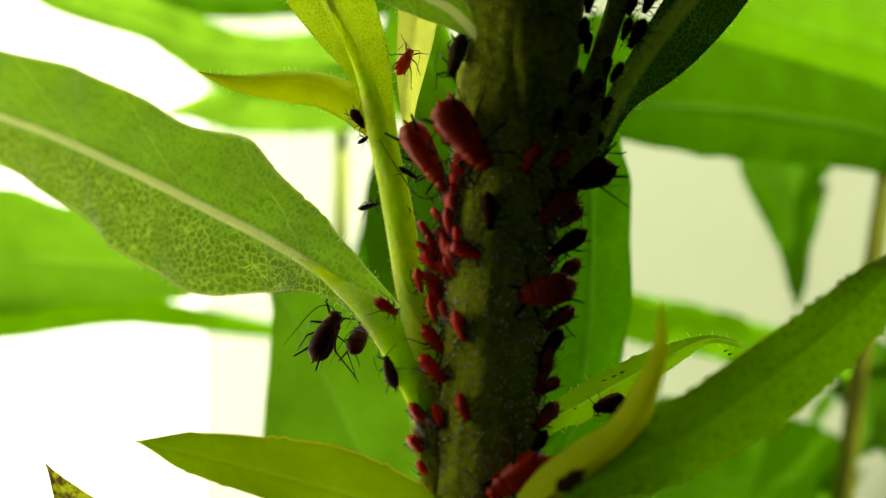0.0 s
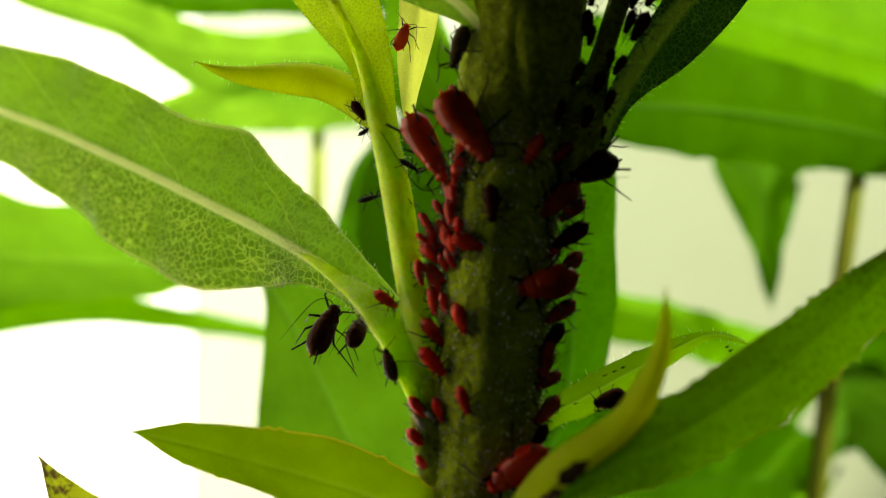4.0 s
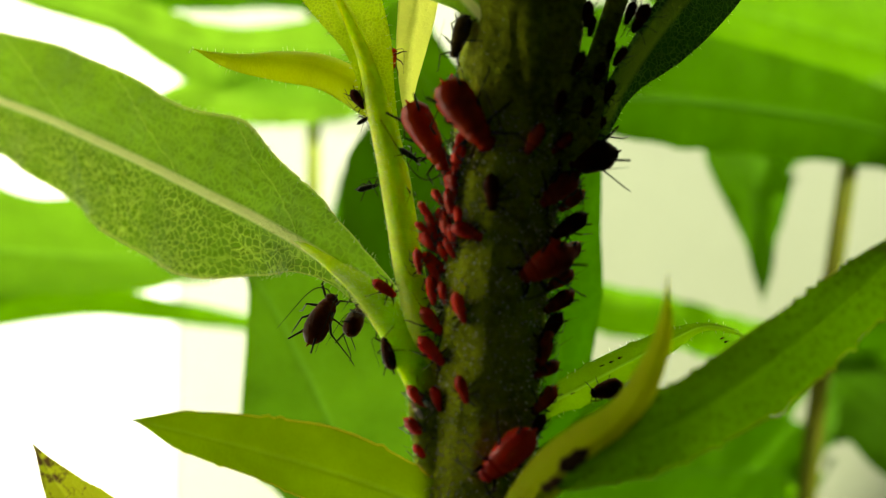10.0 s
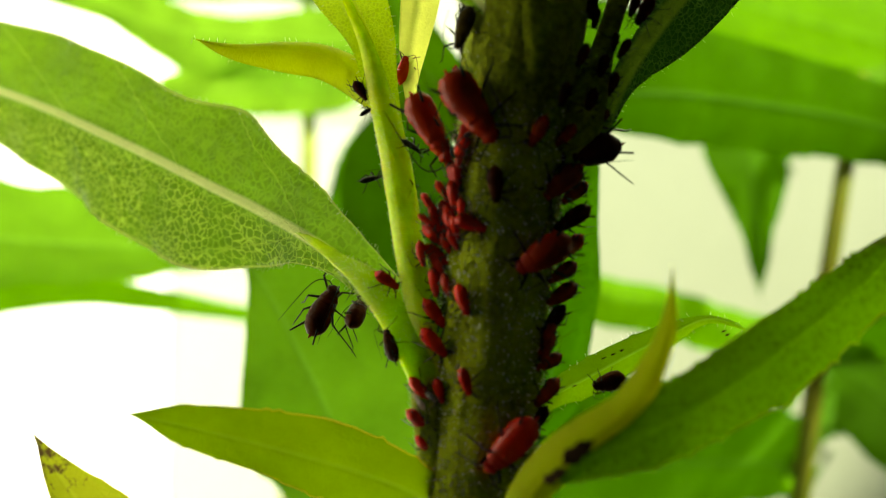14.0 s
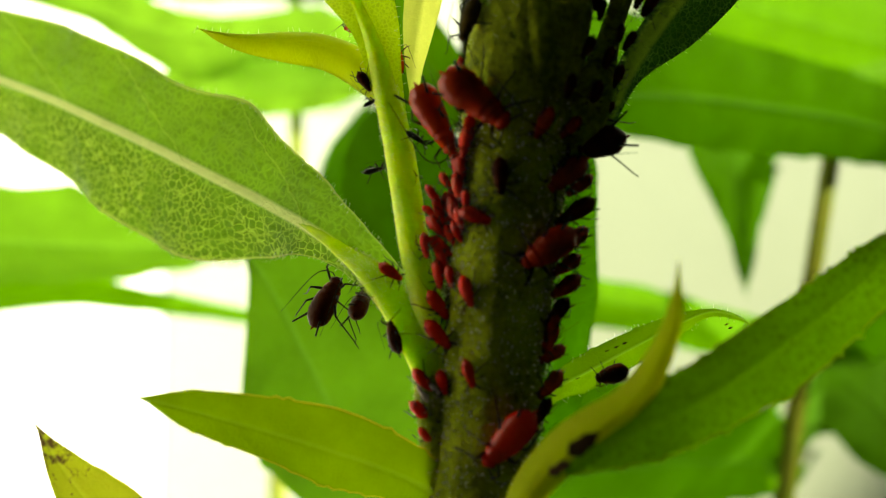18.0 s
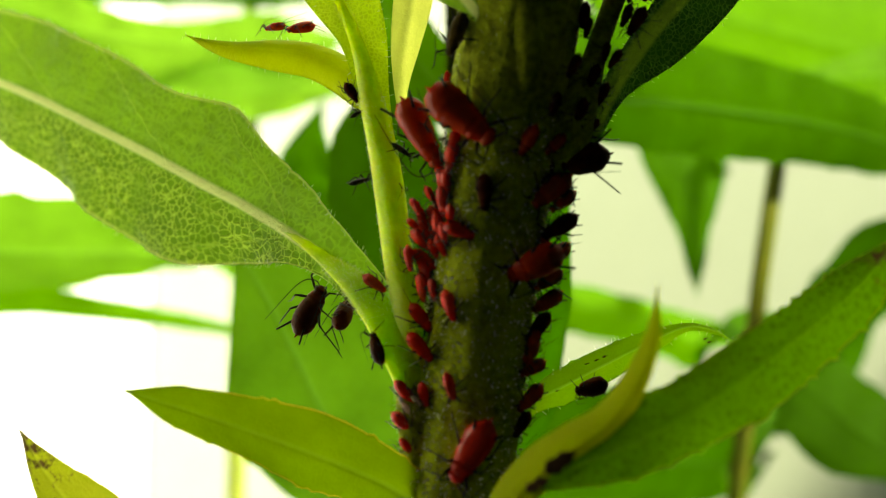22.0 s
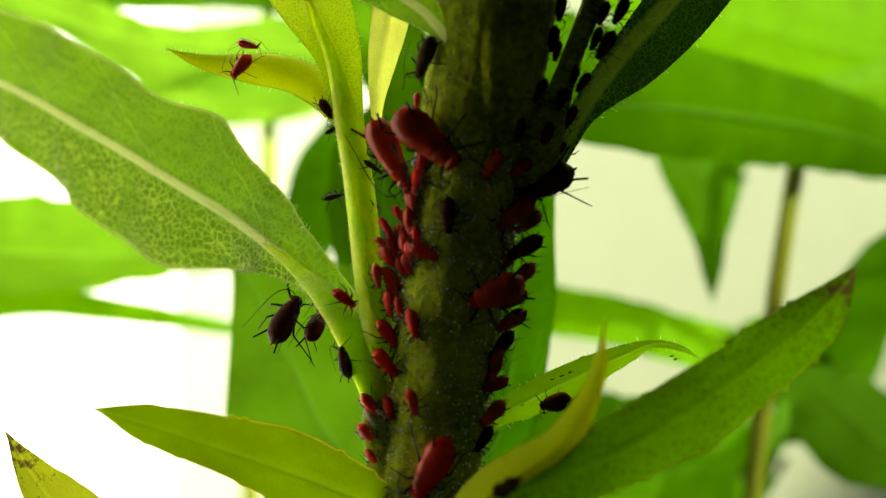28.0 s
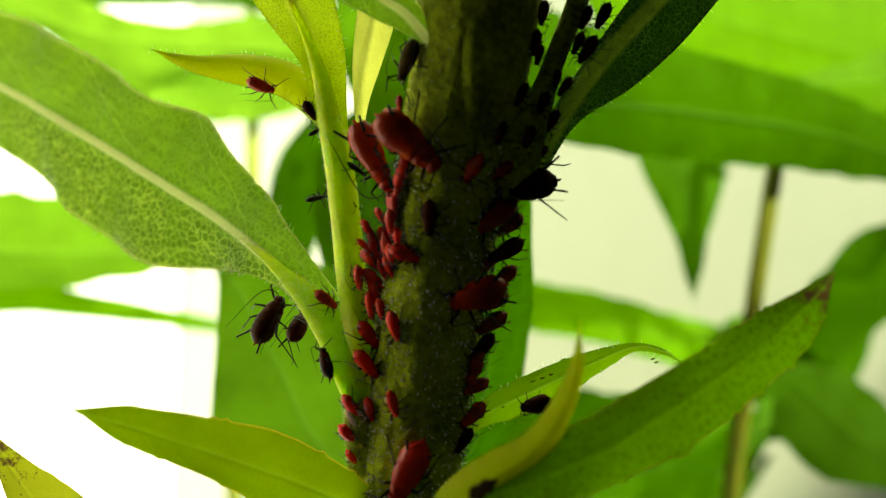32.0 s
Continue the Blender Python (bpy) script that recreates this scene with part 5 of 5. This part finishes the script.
walker_one = aphid("walker", spot((-2.28, 52.63, 10.76), (0.47, -0.00, 0.88), (0.20, -0.98, 0.00), 1.68), 0)
walker_two = aphid("walker", spot((-4.03, 52.63, 11.33), (-0.58, -0.00, 0.81), (0.00, -0.96, 0.29), 1.23), 1)

DRIFT_FAR = [
    (0.0, pose(0.00000, 0.00000, 0.00000, -0.00, 0.00, 0.00)),
    (6.0, pose(0.00600, 0.00155, 0.00070, 0.08, -0.60, -0.80)),
    (9.0, pose(0.01076, 0.01033, -0.00035, 0.57, -0.89, -1.56)),
    (13.0, pose(0.01084, 0.00295, 0.00080, 0.17, -1.00, -2.10)),
    (19.0, pose(0.01710, -0.00227, 0.00020, -0.11, -1.61, -2.76)),
    (23.0, pose(0.03857, -0.04537, 0.00524, -2.48, -3.03, -1.99)),
    (28.0, pose(0.04601, -0.07454, 0.00844, -4.19, -3.26, -0.90)),
    (32.0, pose(0.05192, -0.07844, 0.00971, -4.40, -3.69, -0.91)),
]
DRIFT_MID = [
    (0.0, pose(0.00000, 0.00000, 0.00000, -0.00, 0.00, 0.00)),
    (6.0, pose(0.00829, 0.00152, -0.00001, 0.08, -0.60, -0.80)),
    (9.0, pose(0.01253, 0.01028, -0.00060, 0.57, -0.89, -1.56)),
    (13.0, pose(0.01336, 0.00286, -0.00011, 0.17, -1.00, -2.10)),
    (19.0, pose(0.02271, -0.00254, -0.00088, -0.11, -1.61, -2.76)),
    (23.0, pose(0.04570, -0.04569, 0.00376, -2.48, -3.03, -1.99)),
    (28.0, pose(0.05124, -0.07470, 0.00762, -4.19, -3.26, -0.90)),
    (32.0, pose(0.05789, -0.07865, 0.00858, -4.40, -3.69, -0.91)),
]
DRIFT_NEAR = [
    (0.0, pose(0.00000, 0.00000, 0.00000, -0.00, 0.00, 0.00)),
    (6.0, pose(0.00894, 0.00151, 0.00036, 0.08, -0.60, -0.80)),
    (9.0, pose(0.01261, 0.01027, 0.00010, 0.57, -0.89, -1.56)),
    (13.0, pose(0.01358, 0.00285, 0.00054, 0.17, -1.00, -2.10)),
    (19.0, pose(0.02312, -0.00256, 0.00108, -0.11, -1.61, -2.76)),
    (23.0, pose(0.04747, -0.04561, 0.00720, -2.48, -3.03, -1.99)),
    (28.0, pose(0.05339, -0.07457, 0.00997, -4.19, -3.26, -0.90)),
    (32.0, pose(0.06050, -0.07854, 0.01074, -4.40, -3.69, -0.91)),
]
LOW_LEAF = [
    (0.0, pose(0.00000, 0.00000, 0.00000, 0.00, -0.00, 0.00)),
    (3.0, pose(-0.00080, -0.01008, 0.00002, -0.59, 0.03, -1.68)),
    (6.0, pose(0.01315, -0.00755, 0.00002, -0.43, -0.77, -1.52)),
    (9.0, pose(0.00905, -0.01879, 0.00010, -1.07, -0.57, -3.30)),
    (13.0, pose(0.02325, -0.01470, 0.00020, -0.80, -1.38, -2.86)),
    (16.5, pose(-0.00051, -0.01227, 0.00004, -0.72, 0.01, -2.05)),
    (19.0, pose(-0.00941, -0.02146, 0.00025, -1.29, 0.48, -3.46)),
    (21.0, pose(-0.04570, -0.01973, 0.00143, -1.27, 2.60, -2.53)),
    (22.0, pose(-0.05037, -0.01641, 0.00164, -1.05, 2.89, -1.83)),
    (23.0, pose(-0.10597, -0.00163, 0.00627, 0.17, 6.14, 2.39)),
    (24.0, pose(-0.12074, -0.00687, 0.00806, -0.17, 7.02, 1.76)),
    (25.5, pose(-0.10285, 0.00610, 0.00596, 0.77, 5.92, 3.85)),
    (28.0, pose(-0.06011, 0.01748, 0.00237, 1.32, 3.37, 4.65)),
    (29.5, pose(-0.06079, 0.04125, 0.00321, 2.96, 3.07, 9.02)),
    (30.5, pose(-0.04592, 0.02996, 0.00188, 2.06, 2.43, 6.44)),
    (31.0, pose(-0.03414, 0.01943, 0.00103, 1.29, 1.87, 4.20)),
    (32.0, pose(-0.05776, 0.02210, 0.00233, 1.62, 3.19, 5.42)),
]



def motions():
    # the plants behind drift in the wind against the front one
    for group, drift in ((sway_far, DRIFT_FAR), (sway_mid, DRIFT_MID), (sway_near, DRIFT_NEAR)):
        for g in group:
            start = g.matrix_basis.copy()
            walk(g, [(t, m @ start) for t, m in drift])
    # aphids that walk or shift their place
    walk(adult_low, [(0.0, spot((3.69, 46.59, -11.33), (-0.85, -0.00, -0.52), (0.08, -0.99, -0.13), 3.49)), (3.0, spot((3.64, 46.57, -11.31), (-0.84, 0.01, -0.55), (0.07, -0.99, -0.14), 3.49)), (6.0, spot((3.55, 46.53, -11.21), (-0.79, 0.01, -0.61), (0.09, -0.99, -0.14), 3.49)), (9.0, spot((3.30, 46.43, -11.20), (-0.77, 0.03, -0.64), (0.07, -0.99, -0.12), 3.49)), (11.0, spot((3.17, 46.38, -11.01), (-0.68, 0.03, -0.74), (0.08, -0.99, -0.12), 3.49)),
        (13.0, spot((3.23, 46.40, -11.01), (-0.67, 0.03, -0.74), (0.09, -0.99, -0.12), 3.49)), (14.5, spot((3.21, 46.39, -11.04), (-0.68, 0.03, -0.74), (0.09, -0.99, -0.12), 3.49)), (16.5, spot((3.13, 46.37, -11.06), (-0.63, 0.02, -0.77), (0.10, -0.99, -0.10), 3.49)), (18.0, spot((2.98, 46.33, -11.12), (-0.66, 0.02, -0.75), (0.07, -0.99, -0.09), 3.49)), (20.0, spot((2.15, 46.23, -11.18), (-0.49, 0.01, -0.87), (-0.02, -1.00, -0.01), 3.43)),
        (22.0, spot((2.18, 46.23, -11.16), (-0.49, 0.01, -0.87), (-0.01, -1.00, -0.00), 3.43)), (24.0, spot((2.08, 46.23, -11.23), (-0.45, -0.03, -0.89), (-0.01, -1.00, 0.03), 3.26)), (25.5, spot((2.08, 46.23, -11.32), (-0.49, -0.04, -0.87), (-0.00, -1.00, 0.05), 3.26)), (28.0, spot((2.19, 46.23, -11.34), (-0.44, -0.06, -0.90), (0.02, -1.00, 0.05), 3.26)), (30.0, spot((2.08, 46.23, -11.34), (-0.46, -0.08, -0.89), (0.02, -1.00, 0.09), 3.20)), (32.0, spot((2.05, 46.23, -11.48), (-0.38, -0.06, -0.92), (-0.00, -1.00, 0.07), 3.20))])
    walk(adult_side, [(0.0, spot((5.18, 47.06, -2.07), (-0.97, -0.00, -0.24), (0.03, -0.99, -0.11), 3.26)), (6.0, spot((5.16, 47.03, -2.00), (-0.96, 0.01, -0.26), (0.02, -0.99, -0.13), 3.26)), (9.0, spot((5.13, 47.01, -1.74), (-0.88, 0.03, -0.48), (0.09, -0.97, -0.22), 3.26)), (11.0, spot((5.12, 46.97, -1.35), (-0.85, 0.04, -0.53), (0.10, -0.97, -0.23), 3.26)), (13.0, spot((4.89, 46.80, -1.42), (-0.83, 0.03, -0.55), (0.10, -0.97, -0.21), 3.26)), (14.5, spot((4.74, 46.69, -1.45), (-0.85, 0.03, -0.52), (0.07, -0.98, -0.18), 3.26)),
        (16.5, spot((4.87, 46.80, -1.52), (-0.82, 0.03, -0.57), (0.11, -0.97, -0.21), 3.26)), (18.0, spot((4.78, 46.73, -1.52), (-0.82, 0.03, -0.57), (0.10, -0.98, -0.20), 3.26)), (20.0, spot((4.85, 46.78, -1.42), (-0.81, 0.03, -0.59), (0.12, -0.97, -0.21), 3.26)), (22.0, spot((5.07, 46.93, -1.50), (-0.88, 0.04, -0.48), (0.07, -0.98, -0.21), 3.26)), (24.0, spot((4.93, 46.86, -1.67), (-0.85, 0.00, -0.52), (0.11, -0.97, -0.19), 3.20)), (25.5, spot((5.07, 46.97, -1.88), (-0.92, -0.00, -0.40), (0.08, -0.98, -0.17), 3.20)),
        (28.0, spot((4.98, 46.91, -1.89), (-0.90, -0.01, -0.44), (0.10, -0.98, -0.17), 3.20)), (29.0, spot((5.11, 46.96, -1.50), (-0.91, -0.03, -0.40), (0.10, -0.98, -0.16), 3.20)), (32.0, spot((5.07, 46.97, -1.87), (-0.91, -0.01, -0.40), (0.09, -0.98, -0.17), 3.20))])
    edge = adult_edge.matrix_basis.copy()
    tip = edge @ Matrix.Rotation(radians(14), 4, "Z")
    walk(adult_edge, [(0.0, edge), (27.6, edge), (28.0, tip), (28.4, edge), (28.8, edge @ Matrix.Rotation(radians(-6), 4, "Z")), (29.4, edge), (32.0, edge)])
    two = adult_two.matrix_basis.copy()
    lifted = two @ Matrix.Rotation(radians(18), 4, "Z")
    walk(adult_two, [(0.0, two), (16.5, two), (17.2, lifted), (32.0, lifted)])
    walk(walker_one, [(0.0, spot((-2.26, 52.57, 10.76), (0.47, -0.00, 0.88), (0.20, -0.98, 0.00), 1.36)), (2.0, spot((-2.40, 52.82, 10.85), (0.42, -0.02, 0.91), (0.20, -0.98, 0.00), 1.36)), (3.5, spot((-2.45, 52.79, 11.66), (0.31, -0.02, 0.95), (0.20, -0.98, 0.00), 1.30)), (5.5, spot((-2.61, 52.92, 11.91), (0.74, -0.01, 0.68), (0.20, -0.98, 0.00), 1.30)), (7.0, spot((-2.54, 52.95, 11.82), (0.59, -0.02, 0.81), (0.20, -0.98, 0.00), 1.30)),
        (8.0, spot((-2.77, 52.93, 11.34), (0.32, -0.02, 0.95), (0.20, -0.98, 0.00), 1.30)), (9.0, spot((-3.15, 53.13, 10.29), (0.32, -0.02, 0.95), (0.20, -0.98, 0.00), 1.30)), (11.0, spot((-3.15, 53.17, 9.60), (0.32, -0.02, 0.95), (0.20, -0.98, 0.00), 1.30)), (13.0, spot((-2.83, 52.99, 8.79), (0.26, -0.01, 0.97), (0.20, -0.98, 0.00), 1.30)), (13.5, spot((-2.48, 52.95, 8.84), (0.19, -0.01, 0.98), (0.20, -0.98, 0.00), 1.30)), (14.5, spot((-2.59, 53.34, 8.86), (0.19, -0.01, 0.98), (0.20, -0.98, 0.00), 1.23)),
        (16.5, spot((-2.68, 52.86, 8.90), (0.19, -0.00, 0.98), (0.20, -0.98, 0.00), 1.23)), (17.5, spot((-2.83, 53.02, 8.70), (0.12, 0.00, 0.99), (0.20, -0.98, 0.00), 1.23)), (18.3, spot((-3.35, 53.20, 8.93), (-0.17, 0.01, 0.99), (0.20, -0.98, 0.00), 1.30)), (19.3, spot((-5.03, 53.51, 9.89), (-0.85, 0.04, 0.53), (0.09, -0.85, 0.51), 1.49)), (20.0, spot((-5.79, 52.73, 10.44), (-0.99, 0.05, 0.11), (0.09, -0.45, 0.89), 1.68)), (20.5, spot((-6.07, 52.95, 10.47), (-1.00, 0.05, 0.04), (0.00, -0.37, 0.93), 1.75)),
        (21.0, spot((-6.52, 53.15, 10.64), (-1.00, 0.05, 0.03), (0.00, -0.37, 0.93), 1.81)), (22.0, spot((-7.87, 53.37, 10.86), (-0.98, 0.05, -0.18), (0.00, -0.37, 0.93), 1.88)), (23.0, spot((-8.98, 52.63, 10.14), (-1.00, 0.04, 0.02), (0.00, -0.51, 0.86), 1.88)), (24.0, spot((-10.38, 53.11, 10.50), (-0.98, 0.02, -0.20), (0.00, -0.45, 0.89), 1.89)), (25.5, spot((-10.29, 52.78, 10.87), (-0.98, 0.01, -0.20), (0.00, -0.45, 0.89), 1.89)), (27.5, spot((-9.87, 52.60, 9.93), (-0.73, -0.03, -0.68), (-0.26, -0.86, 0.43), 1.88)),
        (28.5, spot((-9.56, 52.13, 9.16), (-0.37, -0.07, -0.93), (-0.20, -0.98, 0.10), 1.80)), (29.0, spot((-9.21, 51.64, 9.15), (0.23, -0.09, -0.97), (-0.20, -0.98, 0.00), 1.80)), (29.5, spot((-9.19, 51.48, 8.90), (0.80, -0.06, -0.60), (-0.10, -0.95, -0.29), 1.80)), (30.5, spot((-8.50, 52.00, 8.78), (0.95, -0.04, -0.32), (0.00, -0.93, -0.37), 1.87)), (31.2, spot((-8.00, 52.33, 8.39), (0.95, -0.04, -0.31), (0.00, -0.93, -0.37), 1.87)), (32.0, spot((-7.67, 51.96, 8.67), (0.95, -0.04, -0.31), (0.00, -0.93, -0.37), 1.87))])
    walk(walker_two, [(0.0, spot((-4.03, 52.63, 11.33), (-0.58, -0.00, 0.81), (0.00, -0.96, 0.29), 1.23)), (17.0, spot((-4.07, 52.94, 10.82), (-0.78, 0.03, 0.62), (0.00, -0.75, 0.66), 1.23)), (18.0, spot((-5.60, 53.36, 10.39), (-0.97, 0.04, 0.25), (0.00, -0.45, 0.89), 1.23)), (19.0, spot((-6.16, 53.28, 10.50), (-1.00, 0.05, -0.03), (0.00, -0.37, 0.93), 1.23)), (19.5, spot((-6.96, 53.54, 10.73), (-1.00, 0.05, -0.03), (0.00, -0.37, 0.93), 1.23)), (20.0, spot((-7.53, 52.96, 10.82), (-1.00, 0.05, 0.04), (0.00, -0.37, 0.93), 1.23)), (20.5, spot((-7.97, 53.21, 10.84), (-0.99, 0.05, -0.10), (0.00, -0.37, 0.93), 1.23)), (21.0, spot((-8.70, 53.53, 11.09), (-1.00, 0.05, 0.03), (0.00, -0.37, 0.93), 1.24)),
        (22.0, spot((-9.39, 53.60, 10.96), (-0.98, 0.05, -0.18), (0.00, -0.37, 0.93), 1.24)), (23.0, spot((-11.38, 53.04, 10.53), (-0.97, 0.02, -0.26), (0.00, -0.37, 0.93), 1.31)), (24.0, spot((-11.72, 53.28, 10.46), (-0.98, 0.02, -0.20), (0.00, -0.37, 0.93), 1.31)), (25.0, spot((-11.47, 53.27, 10.73), (-0.37, 0.06, 0.93), (-0.86, -0.43, 0.26), 1.31)), (25.5, spot((-11.71, 52.93, 10.62), (0.22, 0.05, 0.97), (-0.86, -0.43, 0.26), 1.31)), (26.5, spot((-11.12, 53.00, 10.66), (0.88, 0.01, 0.47), (-0.34, -0.42, 0.84), 1.31)),
        (27.5, spot((-10.43, 53.04, 10.60), (1.00, -0.03, -0.08), (0.00, -0.37, 0.93), 1.31)), (28.5, spot((-8.76, 52.70, 10.67), (0.97, -0.04, -0.22), (0.00, -0.37, 0.93), 1.31)), (29.5, spot((-7.12, 52.04, 10.68), (0.90, -0.05, -0.43), (0.00, -0.37, 0.93), 1.30)), (30.5, spot((-6.40, 52.41, 10.41), (0.90, -0.05, -0.42), (0.00, -0.37, 0.93), 1.30)), (31.2, spot((-5.71, 52.70, 10.09), (0.91, -0.05, -0.42), (0.00, -0.37, 0.93), 1.30)), (32.0, spot((-4.77, 52.28, 9.93), (0.91, -0.05, -0.42), (0.00, -0.37, 0.93), 1.30))])
    walk(low_leaf, LOW_LEAF)


motions()
